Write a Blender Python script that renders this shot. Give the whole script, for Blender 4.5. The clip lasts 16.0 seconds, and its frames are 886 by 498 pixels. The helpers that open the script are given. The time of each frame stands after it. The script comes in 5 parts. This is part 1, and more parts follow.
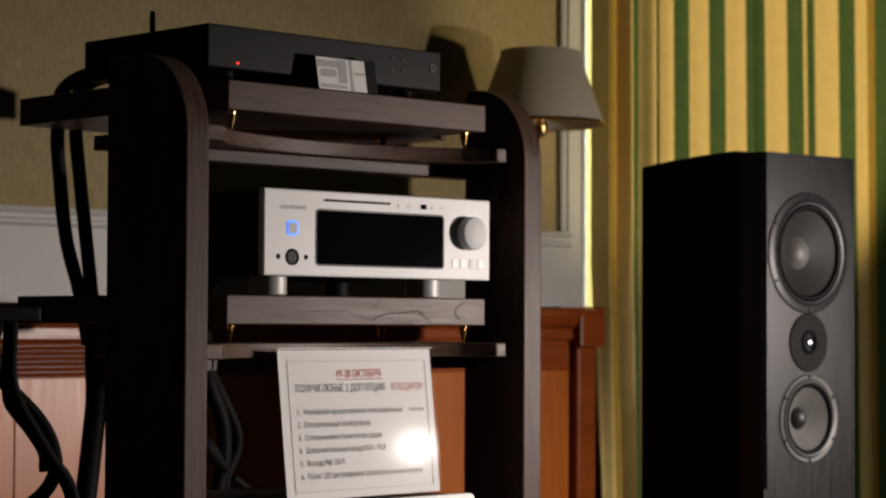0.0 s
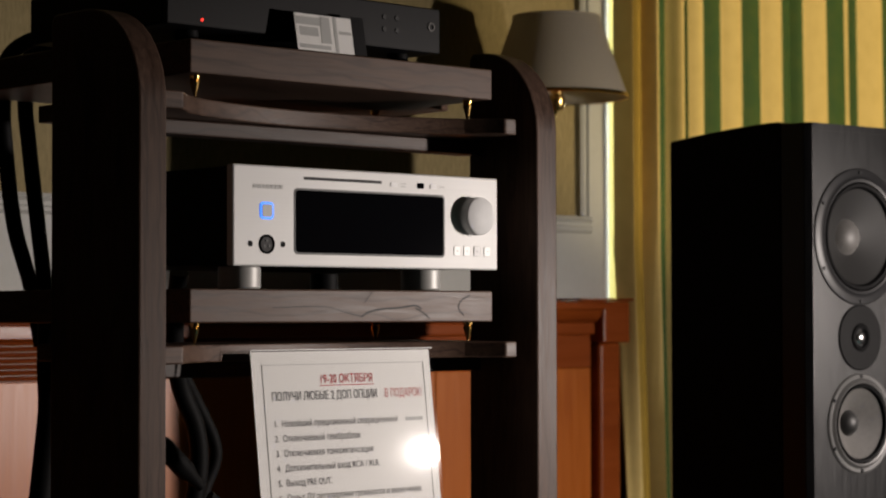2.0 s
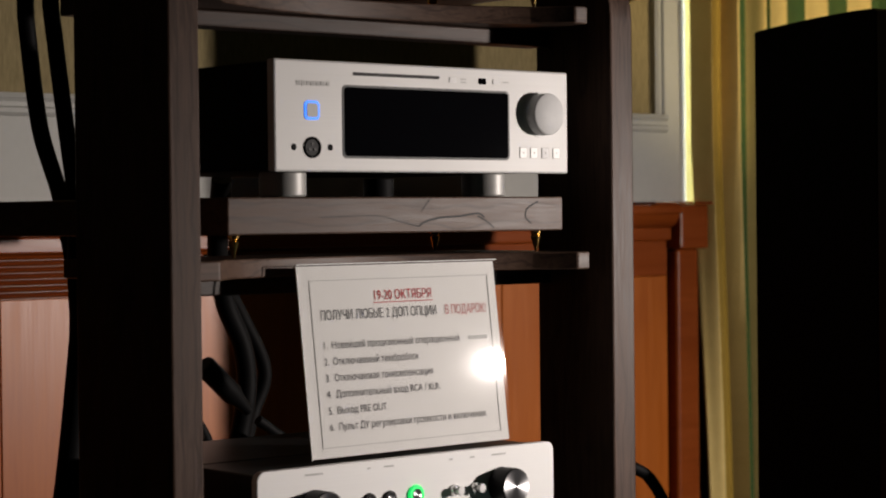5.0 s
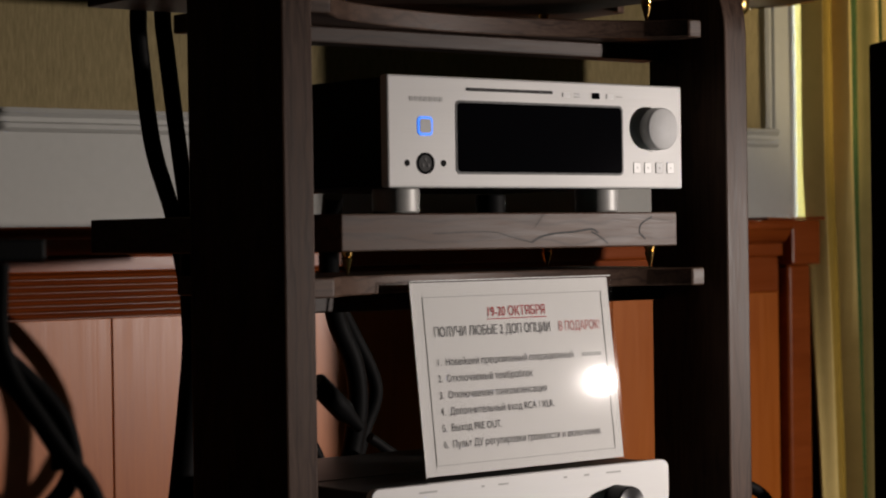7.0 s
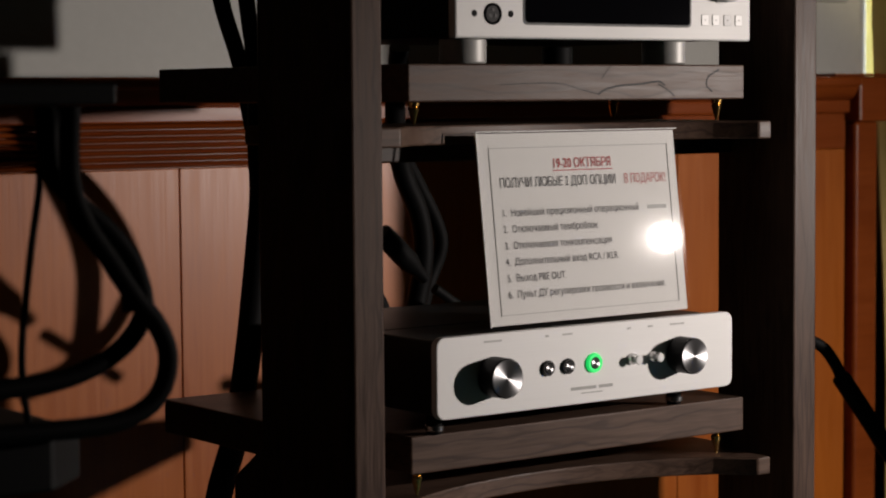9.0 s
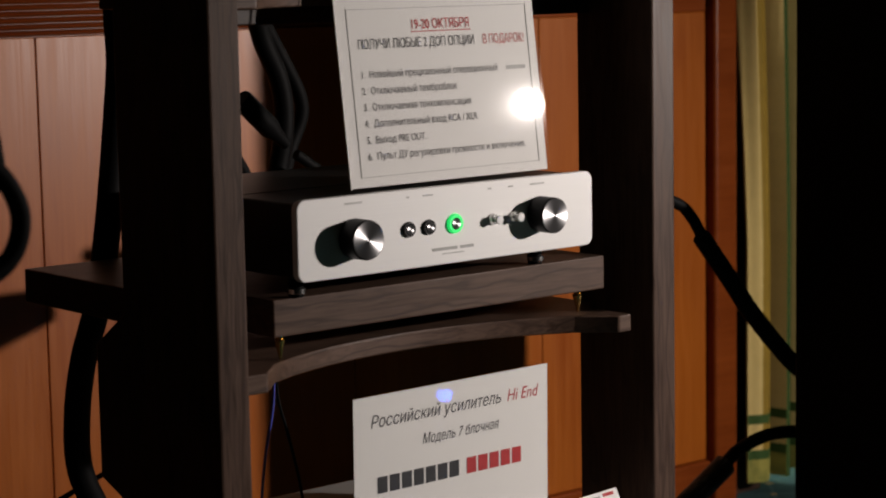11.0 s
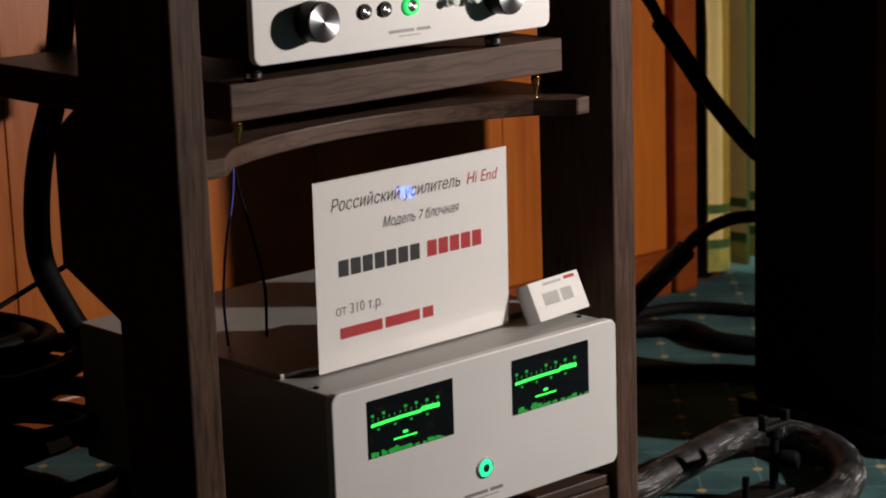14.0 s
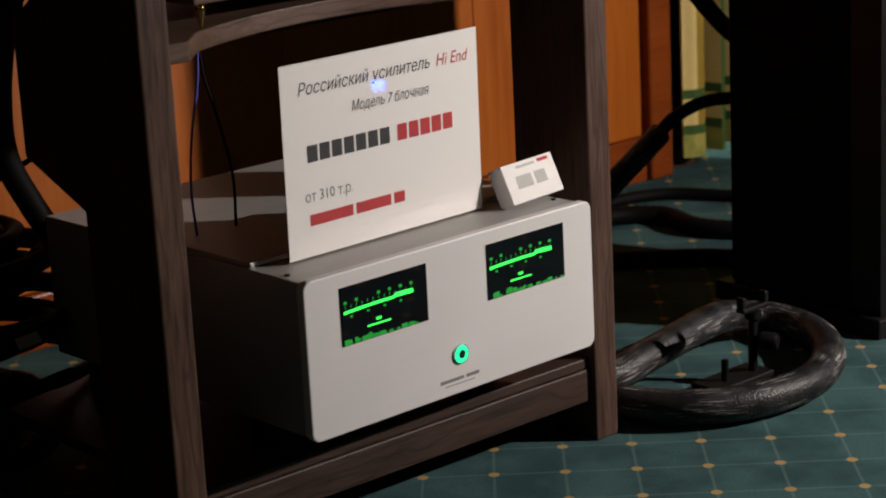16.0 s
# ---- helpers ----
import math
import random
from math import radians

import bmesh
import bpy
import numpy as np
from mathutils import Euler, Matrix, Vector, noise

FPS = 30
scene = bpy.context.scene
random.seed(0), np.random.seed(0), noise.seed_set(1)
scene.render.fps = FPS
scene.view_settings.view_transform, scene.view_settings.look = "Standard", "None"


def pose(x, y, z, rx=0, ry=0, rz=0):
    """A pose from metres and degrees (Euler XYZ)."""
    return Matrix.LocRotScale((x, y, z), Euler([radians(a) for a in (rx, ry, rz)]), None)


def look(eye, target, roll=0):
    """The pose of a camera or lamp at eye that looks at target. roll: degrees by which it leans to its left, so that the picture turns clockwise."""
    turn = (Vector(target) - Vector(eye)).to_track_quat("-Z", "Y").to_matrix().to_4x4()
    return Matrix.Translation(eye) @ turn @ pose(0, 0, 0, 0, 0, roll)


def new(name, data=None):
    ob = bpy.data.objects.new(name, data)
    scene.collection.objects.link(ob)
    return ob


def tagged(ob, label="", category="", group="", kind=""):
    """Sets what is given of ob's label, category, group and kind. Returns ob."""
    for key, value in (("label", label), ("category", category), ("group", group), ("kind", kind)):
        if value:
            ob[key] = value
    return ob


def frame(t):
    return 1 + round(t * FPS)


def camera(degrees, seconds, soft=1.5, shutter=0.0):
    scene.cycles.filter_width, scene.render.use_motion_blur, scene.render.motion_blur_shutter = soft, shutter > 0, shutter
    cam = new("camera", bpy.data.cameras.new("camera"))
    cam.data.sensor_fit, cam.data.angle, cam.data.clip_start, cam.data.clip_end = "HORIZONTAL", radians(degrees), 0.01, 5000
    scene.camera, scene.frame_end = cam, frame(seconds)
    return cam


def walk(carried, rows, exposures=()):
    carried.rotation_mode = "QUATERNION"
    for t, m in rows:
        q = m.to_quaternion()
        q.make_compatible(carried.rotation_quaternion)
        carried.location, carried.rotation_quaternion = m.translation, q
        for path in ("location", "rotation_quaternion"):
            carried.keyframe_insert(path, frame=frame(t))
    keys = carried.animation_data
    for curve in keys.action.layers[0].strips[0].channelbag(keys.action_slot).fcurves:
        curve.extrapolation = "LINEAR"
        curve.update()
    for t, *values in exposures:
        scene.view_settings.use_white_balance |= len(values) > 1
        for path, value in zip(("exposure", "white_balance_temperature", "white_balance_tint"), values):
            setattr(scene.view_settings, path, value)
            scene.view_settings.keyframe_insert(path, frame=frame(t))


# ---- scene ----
from mathutils.geometry import delaunay_2d_cdt, interpolate_bezier

cam = camera(23.4, 16.0, soft=2.0)
cam.data.dof.use_dof, cam.data.dof.focus_distance, cam.data.dof.aperture_fstop = True, 2.5, 9.0
PATH = [
    (0, (-1.8109, -2.2747, 1.0117), (-0.4397, -0.8205, 1.0829), 0.263),
    (0.5, (-1.7666, -2.2306, 1.0087), (-0.395, -0.7782, 1.1065), 0.372),
    (1, (-1.723, -2.1923, 1.0184), (-0.3469, -0.743, 1.0941), 0.195),
    (1.5, (-1.6779, -2.141, 1.016), (-0.3018, -0.6916, 1.0909), -0.107),
    (2, (-1.5101, -1.9977, 1.0196), (-0.1545, -0.5286, 1.0818), -0.111),
    (2.5, (-1.3789, -1.8695, 1.0344), (-0.0375, -0.3867, 1.0772), -0.027),
    (3, (-1.3277, -1.8306, 1.0425), (0.0149, -0.3488, 1.0829), 0.039),
    (3.5, (-1.3366, -1.8432, 1.0327), (0.0125, -0.367, 1.0551), -0.358),
    (4, (-1.3411, -1.8431, 1.0157), (-0.001, -0.3584, 1.0156), -0.963),
    (4.2, (-1.3401, -1.8262, 1.0209), (-0.0031, -0.3389, 1.0052), -0.832),
    (6.3, (-1.341, -1.8105, 1.0316), (-0.0735, -0.2637, 1.005), -0.537),
    (6.5, (-1.3391, -1.8043, 1.0327), (-0.0732, -0.2562, 1.0086), -0.575),
    (7, (-1.3413, -1.798, 1.0265), (-0.1055, -0.2256, 1.0146), -0.813),
    (7.5, (-1.3468, -1.7948, 1.0339), (-0.1336, -0.2049, 1.0168), -0.649),
    (8, (-1.3498, -1.7978, 1.0252), (-0.156, -0.1935, 0.9938), -0.861),
    (8.5, (-1.3574, -1.7977, 1.0164), (-0.1836, -0.1802, 0.9403), -0.893),
    (9, (-1.3492, -1.8043, 1.0173), (-0.1649, -0.1989, 0.8749), -0.45),
    (9.2, (-1.3405, -1.8094, 1.0167), (-0.1389, -0.2187, 0.8567), -0.465),
    (11.3, (-1.3408, -1.8126, 1.0008), (-0.0674, -0.2956, 0.7228), -0.994),
    (11.5, (-1.3472, -1.815, 1.0011), (-0.073, -0.3015, 0.7089), -0.942),
    (12, (-1.3545, -1.822, 0.9951), (-0.0816, -0.3126, 0.6764), -1.093),
    (12.5, (-1.3544, -1.829, 0.9898), (-0.0869, -0.3208, 0.6453), -1.358),
    (13, (-1.3524, -1.8289, 0.9822), (-0.091, -0.3226, 0.6083), -1.606),
    (13.5, (-1.348, -1.8253, 0.975), (-0.087, -0.3259, 0.5726), -1.891),
    (14, (-1.34, -1.8168, 0.9698), (-0.0661, -0.3371, 0.5367), -1.882),
    (14.5, (-1.3363, -1.8146, 0.9575), (-0.0624, -0.342, 0.5006), -2.315),
    (15, (-1.3302, -1.8089, 0.9477), (-0.0716, -0.3319, 0.4638), -2.894),
    (15.5, (-1.3232, -1.7998, 0.9461), (-0.0672, -0.3286, 0.4378), -2.883),
    (16, (-1.313, -1.7927, 0.9392), (-0.0399, -0.3412, 0.4171), -2.946),
]
walk(cam, [(t, look(e, a, r)) for t, e, a, r in PATH],
     [(0, 0.08), (4.2, 0.08), (6.3, -0.15), (9.2, -0.22), (11.3, -0.15), (12.5, 0.05), (14, 0.12), (15, 0.08), (16, 0.16)])

# ---- light ----
world = bpy.data.worlds.new("world")
scene.world = world
world.use_nodes = True
world.node_tree.nodes["Background"].inputs[0].default_value = (1.0, 0.80, 0.60, 1)
world.node_tree.nodes["Background"].inputs[1].default_value = 0.0025


def lamp(name, kind, m, power, colour, size):
    data = bpy.data.lights.new(name, kind)
    data.energy, data.color = power, colour
    if kind == "AREA":
        data.shape, data.size = "DISK", size
    else:
        data.shadow_soft_size = size
    ob = new(name, data)
    ob.matrix_world = m
    return ob


# the demonstration spotlight that stands in the room, mirrored in the acrylic sign: a beam and its spill
SPOT = (1.80, -1.40, 1.068)
lamp("spotlight_spill", "AREA", look(SPOT, (0.45, 0.2, 0.8)), 8.0, (1.0, 0.88, 0.78), 0.050)
beam = lamp("spotlight_beam", "SPOT", look(SPOT, (0.56, 0.37, 0.25)), 164, (1.0, 0.888, 0.828), 0.025)
beam.data.spot_size, beam.data.spot_blend = radians(92), 1.0
# warm lamp that is turned to the window curtain
warm = lamp("curtain_lamp", "SPOT", look((3.3, -1.9, 1.15), (2.08, 0.85, 1.80)), 290, (1.0, 0.80, 0.47), 0.05)
warm.data.spot_size, warm.data.spot_blend = radians(31), 0.4

# daylight in the opening of the window behind the curtain
day = lamp("window_daylight", "AREA", look((2.75, 1.235, 1.62), (2.75, 0.0, 1.62)), 130, (0.92, 1.0, 0.93), 1.2)
day.data.shape, day.data.size_y = "RECTANGLE", 1.5


# ---- materials ----
def material(name, base=(0.5, 0.5, 0.5), rough=0.5, metal=0.0, spec=0.5):
    m = bpy.data.materials.new(name)
    m.use_nodes = True
    b = m.node_tree.nodes["Principled BSDF"]
    b.inputs["Base Color"].default_value = (*base, 1)
    b.inputs["Roughness"].default_value = rough
    b.inputs["Metallic"].default_value = metal
    b.inputs["Specular IOR Level"].default_value = spec
    return m, m.node_tree.nodes, m.node_tree.links, b


def coords(n, l, scale, rot=(0, 0, 0), kind="Object"):
    c = n.new("ShaderNodeTexCoord")
    mp = n.new("ShaderNodeMapping")
    mp.inputs["Scale"].default_value = scale
    mp.inputs["Rotation"].default_value = rot
    l.new(c.outputs[kind], mp.inputs["Vector"])
    return mp.outputs["Vector"]


def tex(n, l, vec, scale, detail=4.0, rough=0.55):
    t = n.new("ShaderNodeTexNoise")
    t.inputs["Scale"].default_value, t.inputs["Detail"].default_value, t.inputs["Roughness"].default_value = scale, detail, rough
    l.new(vec, t.inputs["Vector"])
    return t.outputs["Fac"]


def ramp(n, l, fac, stops):
    r = n.new("ShaderNodeValToRGB")
    el = r.color_ramp.elements
    while len(el) < len(stops):
        el.new(0.5)
    for e, (pos, col) in zip(el, stops):
        e.position, e.color = pos, (*col, 1)
    l.new(fac, r.inputs["Fac"])
    return r.outputs["Color"]


def bump(n, l, b, fac, strength, dist=0.002):
    u = n.new("ShaderNodeBump")
    u.inputs["Strength"].default_value, u.inputs["Distance"].default_value = strength, dist
    l.new(fac, u.inputs["Height"])
    l.new(u.outputs["Normal"], b.inputs["Normal"])


def mixc(n, l, fac, a, c, mode="MIX"):
    m = n.new("ShaderNodeMix")
    m.data_type, m.blend_type = "RGBA", mode
    for sock, v in ((m.inputs["Factor"], fac), (m.inputs["A"], a), (m.inputs["B"], c)):
        if isinstance(v, (int, float)):
            sock.default_value = v
        elif isinstance(v, tuple):
            sock.default_value = (*v, 1)
        else:
            l.new(v, sock)
    return m.outputs["Result"]


def math_node(n, l, op, a, c=0.0):
    m = n.new("ShaderNodeMath")
    m.operation = op
    for sock, v in zip(m.inputs, (a, c)):
        if isinstance(v, (int, float)):
            sock.default_value = v
        else:
            l.new(v, sock)
    return m.outputs[0]


def wood(name, dark, light, scale, rough, axis="x", spec=0.4, figure=0.5, lines=0.25):
    m, n, l, b = material(name, light, rough, 0, spec)
    s = {"x": (0.9, 14, 14), "z": (14, 14, 0.9), "y": (14, 0.9, 14)}[axis]
    v = coords(n, l, s)
    warp = tex(n, l, coords(n, l, {"x": (2.2, 6, 6), "z": (6, 6, 2.2), "y": (6, 2.2, 6)}[axis]), 2.2 * scale, 2)
    g = n.new("ShaderNodeTexNoise")
    g.inputs["Scale"].default_value, g.inputs["Detail"].default_value = 9 * scale, 6
    g.inputs["Distortion"].default_value = 1.1
    l.new(v, g.inputs["Vector"])
    f = math_node(n, l, "ADD", math_node(n, l, "MULTIPLY", g.outputs["Fac"], 1 - figure), math_node(n, l, "MULTIPLY", warp, figure))
    mid = tuple(0.45 * p + 0.55 * q for p, q in zip(dark, light))
    col = ramp(n, l, f, [(0.30, dark), (0.46, mid), (0.66, light)])
    wave = n.new("ShaderNodeTexWave")
    wave.bands_direction = {"x": "Z", "z": "X", "y": "Z"}[axis]
    wave.inputs["Scale"].default_value, wave.inputs["Distortion"].default_value = 1.5, 9.0
    wave.inputs["Detail"].default_value, wave.inputs["Detail Scale"].default_value = 2.5, 1.3
    l.new(coords(n, l, {"x": (3.4, 11, 11), "z": (11, 11, 3.4), "y": (11, 3.4, 11)}[axis]), wave.inputs["Vector"])
    rings = ramp(n, l, wave.outputs["Fac"], [(0.0, (1, 1, 1)), (0.05, (0.5, 0.5, 0.5)), (0.16, (0, 0, 0))])
    col = mixc(n, l, math_node(n, l, "MULTIPLY", rings, lines), col, dark)
    pores = tex(n, l, coords(n, l, tuple(k * (0.4 if k < 1 else 3.0) for k in s)), 16 * scale, 3)
    col = mixc(n, l, math_node(n, l, "MULTIPLY", pores, 0.35), col, dark)
    l.new(col, b.inputs["Base Color"])
    r = math_node(n, l, "ADD", math_node(n, l, "MULTIPLY", g.outputs["Fac"], 0.25), rough - 0.12)
    l.new(r, b.inputs["Roughness"])
    bump(n, l, b, pores, 0.25, 0.0006)
    return m


def grained(name, base, rough, metal=0.0, amount=0.12, scale=120, stretch=(1, 1, 1), spec=0.5, relief=0.08):
    """Paint, plastic or metal with fine grain and faint larger unevenness."""
    m, n, l, b = material(name, base, rough, metal, spec)
    fine = tex(n, l, coords(n, l, stretch), scale, 3)
    big = tex(n, l, coords(n, l, (1, 1, 1)), 7, 3)
    f = math_node(n, l, "ADD", math_node(n, l, "MULTIPLY", fine, 0.6), math_node(n, l, "MULTIPLY", big, 0.4))
    lo, hi = tuple(c * (1 - amount) for c in base), tuple(min(1, c * (1 + amount)) for c in base)
    l.new(ramp(n, l, f, [(0.3, lo), (0.7, hi)]), b.inputs["Base Color"])
    l.new(math_node(n, l, "ADD", math_node(n, l, "MULTIPLY", big, 0.16), max(0.02, rough - 0.08)), b.inputs["Roughness"])
    if relief:
        bump(n, l, b, fine, relief, 0.0005)
    return m


def glow(name, colour, strength):
    m, n, l, b = material(name, colour, 0.4)
    b.inputs["Emission Color"].default_value = (*colour, 1)
    b.inputs["Emission Strength"].default_value = strength
    return m


def glassy(name, tint=(1, 1, 1), rough=0.016):
    """Thin clear acrylic with fine scratches: mirrors a little, otherwise clear."""
    m = bpy.data.materials.new(name)
    m.use_nodes = True
    n, l = m.node_tree.nodes, m.node_tree.links
    n.clear()
    out, mix, veil, clear, gloss, haze = (n.new("ShaderNode" + k) for k in ("OutputMaterial", "MixShader", "MixShader", "BsdfTransparent", "BsdfGlossy", "BsdfGlossy"))
    clear.inputs["Color"].default_value = (*tint, 1)
    gloss.inputs["Roughness"].default_value = rough
    mix.inputs[0].default_value = 0.025
    haze.inputs["Roughness"].default_value = 0.10
    veil.inputs[0].default_value = 0.0004
    l.new(clear.outputs[0], veil.inputs[1])
    l.new(haze.outputs[0], veil.inputs[2])
    l.new(veil.outputs[0], mix.inputs[1])
    l.new(gloss.outputs[0], mix.inputs[2])
    l.new(mix.outputs[0], out.inputs["Surface"])
    return m


RACK_X = wood("stained_ash_along", (0.036, 0.020, 0.014), (0.132, 0.080, 0.057), 1.5, 0.44, "x", 0.22, 0.35, 0.6)
RACK_Z = wood("stained_ash_upright", (0.028, 0.0155, 0.011), (0.118, 0.072, 0.053), 1.5, 0.44, "z", 0.14, 0.35, 0.5)
# rack ash toned down: shade on beams, rail and base is in its colour
RACK_SHADED = wood("shaded_stained_ash", (0.014, 0.0075, 0.005), (0.066, 0.038, 0.027), 1.3, 0.5, "x", 0.3, 0.4, 0.6)
CHERRY = wood("cherry_veneer_upright", (0.26, 0.056, 0.004), (0.43, 0.118, 0.009), 0.6, 0.37, "z", 0.42, 0.6, 0.10)
CHERRY_X = wood("cherry_veneer_along", (0.14, 0.026, 0.004), (0.26, 0.058, 0.009), 0.6, 0.32, "x", 0.2, 0.6, 0.12)
SILVER = grained("brushed_silver", (0.66, 0.655, 0.645), 0.55, 0.12, 0.05, 90, (0.05, 1, 14), 0.3, 0.05)
SILVER_PALE = grained("pale_satin_silver", (0.84, 0.835, 0.825), 0.48, 0.06, 0.04, 90, (0.05, 1, 14), 0.4, 0.05)
SILVER_BODY = grained("matt_aluminium", (0.36, 0.355, 0.34), 0.48, 0.2, 0.06, 90, (0.2, 1, 1), 0.5, 0.05)
CHROME = grained("polished_steel", (0.70, 0.70, 0.70), 0.22, 1.0, 0.08, 300, (1, 1, 1), 0.5, 0.0)
def turned_steel():
    """Steel faced on a lathe: fine rings stretch the highlight into a radial streak."""
    m, n, l, b = material("lathe_turned_steel", (0.40, 0.40, 0.41), 0.36, 1.0)
    b.inputs["Anisotropic"].default_value = 0.92
    t = n.new("ShaderNodeTangent")
    t.direction_type, t.axis = "RADIAL", "Y"
    l.new(t.outputs[0], b.inputs["Tangent"])
    return m


TURNED = turned_steel()
BRASS = grained("polished_brass", (0.80, 0.52, 0.18), 0.2, 1.0, 0.08, 80, (1, 1, 1), 0.5, 0.0)
BLACK = grained("black_paint", (0.007, 0.007, 0.0075), 0.5, 0.0, 0.2, 200, (1, 1, 1), 0.15, 0.08)
BLACK_METAL = grained("black_anodised_metal", (0.005, 0.005, 0.006), 0.45, 0.0, 0.2, 220, (1, 1, 1), 0.14, 0.06)
BLACK_ASH = wood("black_ash_veneer", (0.0022, 0.0022, 0.0025), (0.006, 0.006, 0.0065), 1.4, 0.34, "z", 0.27, 0.3)
VINYL = grained("black_vinyl_wrap", (0.0035, 0.0035, 0.004), 0.5, 0.0, 0.2, 240, (1, 1, 0.3), 0.06, 0.05)
RUBBER = grained("black_rubber", (0.0035, 0.0035, 0.0038), 0.6, 0.0, 0.2, 160, (1, 1, 1), 0.08, 0.1)
CONE = grained("grey_cone", (0.085, 0.081, 0.077), 0.5, 0.0, 0.15, 140, (1, 1, 1), 0.4, 0.1)
CONE_DARK = grained("dark_cone", (0.0075, 0.0072, 0.007), 0.5, 0.0, 0.15, 140, (1, 1, 1), 0.4, 0.1)
FLANGE = grained("grey_driver_flange", (0.050, 0.049, 0.048), 0.4, 0.0, 0.12, 160, (1, 1, 1), 0.4, 0.04)
BASKET = grained("driver_rim", (0.010, 0.010, 0.011), 0.42, 0.0, 0.12, 160, (1, 1, 1), 0.25, 0.04)
PAPER = grained("white_paper", (0.80, 0.79, 0.77), 0.75, 0.0, 0.02, 60, (1, 1, 1), 0.2, 0.03)
INK = grained("black_ink", (0.05, 0.05, 0.055), 0.7, 0.0, 0.15, 90, (1, 1, 1), 0.2, 0.0)
INK_GREY = grained("grey_ink", (0.20, 0.20, 0.20), 0.7, 0.0, 0.12, 90, (1, 1, 1), 0.2, 0.0)
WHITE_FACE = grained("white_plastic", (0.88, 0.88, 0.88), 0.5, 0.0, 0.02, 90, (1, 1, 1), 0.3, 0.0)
DARK_BODY = grained("dark_grey_enamel", (0.018, 0.018, 0.018), 0.34, 0.0, 0.1, 120, (1, 1, 1), 0.45, 0.03)
# offer sheet inks, lightened in colour for the glare that washes out the print
INK_SOFT = grained("glare_paled_black_ink", (0.115, 0.115, 0.12), 0.7, 0.0, 0.15, 90, (1, 1, 1), 0.2, 0.0)
INK_PINK = grained("glare_paled_red_ink", (0.58, 0.22, 0.21), 0.7, 0.0, 0.12, 90, (1, 1, 1), 0.2, 0.0)
INK_FAINT = grained("faint_grey_ink", (0.54, 0.54, 0.53), 0.6, 0.0, 0.06, 90, (1, 1, 1), 0.2, 0.0)
INK_PALE = grained("pale_grey_ink", (0.46, 0.46, 0.45), 0.7, 0.0, 0.08, 90, (1, 1, 1), 0.2, 0.0)
INK_RED = grained("red_ink", (0.46, 0.05, 0.055), 0.7, 0.0, 0.12, 90, (1, 1, 1), 0.2, 0.0)
ACRYLIC = glassy("clear_acrylic")
SCREEN = material("dark_glass", (0.003, 0.003, 0.004), 0.03, 0.0, 0.4)[0]
WHITE_PAINT = grained("white_wall_paint", (0.41, 0.41, 0.385), 0.6, 0.0, 0.04, 60, (1, 1, 1), 0.3, 0.08)
SHADE = grained("linen_lampshade", (0.62, 0.56, 0.44), 0.85, 0.0, 0.08, 260, (1, 1, 3), 0.1, 0.2)
n_, l_ = SHADE.node_tree.nodes, SHADE.node_tree.links
glow_through, blend = n_.new("ShaderNodeBsdfTranslucent"), n_.new("ShaderNodeMixShader")
glow_through.inputs["Color"].default_value = (0.60, 0.52, 0.38, 1)
blend.inputs[0].default_value = 0.4
l_.new(n_["Principled BSDF"].outputs[0], blend.inputs[1])
l_.new(glow_through.outputs[0], blend.inputs[2])
l_.new(blend.outputs[0], n_["Material Output"].inputs["Surface"])
PLASTER = grained("plain_plaster", (0.16, 0.14, 0.11), 0.8, 0.0, 0.06, 50, (1, 1, 1), 0.2, 0.1)
BLUE_GLOW = glow("blue_ring_light", (0.015, 0.20, 0.95), 1.15)
BLUE_LAMP = glow("bright_blue_light", (0.0, 0.14, 1.0), 48)
GREEN_GLOW = glow("green_lamp", (0.02, 0.80, 0.30), 1.3)
GREEN_SIGNAL = glow("green_signal_lamp", (0.012, 0.62, 0.12), 1.1)
METER_GLOW = glow("green_meter_light", (0.03, 0.85, 0.08), 1.6)
METER_DIM = glow("dim_green_meter_light", (0.01, 0.28, 0.03), 0.5)
RED_GLOW = glow("red_standby_light", (1.0, 0.03, 0.02), 2.5)
BLUE_WIRE = grained("blue_wire_sheath", (0.06, 0.07, 0.40), 0.5, 0.0, 0.1, 90)
LIGHT_FACE = grained("pale_metal_button", (0.66, 0.66, 0.66), 0.55, 0.0, 0.05, 90, (1, 1, 1), 0.25)


def wallpaper_material():
    m, n, l, b = material("olive_wallpaper", (0.3, 0.26, 0.13), 0.7, 0, 0.25)
    fine = tex(n, l, coords(n, l, (60, 60, 9)), 4, 5, 0.7)
    big = tex(n, l, coords(n, l, (1, 1, 1)), 5, 3)
    col = ramp(n, l, fine, [(0.30, (0.165, 0.124, 0.050)), (0.5, (0.235, 0.180, 0.078)), (0.72, (0.31, 0.245, 0.115))])
    l.new(mixc(n, l, math_node(n, l, "MULTIPLY", big, 0.3), col, (0.20, 0.17, 0.09)), b.inputs["Base Color"])
    bump(n, l, b, fine, 0.3, 0.001)
    return m


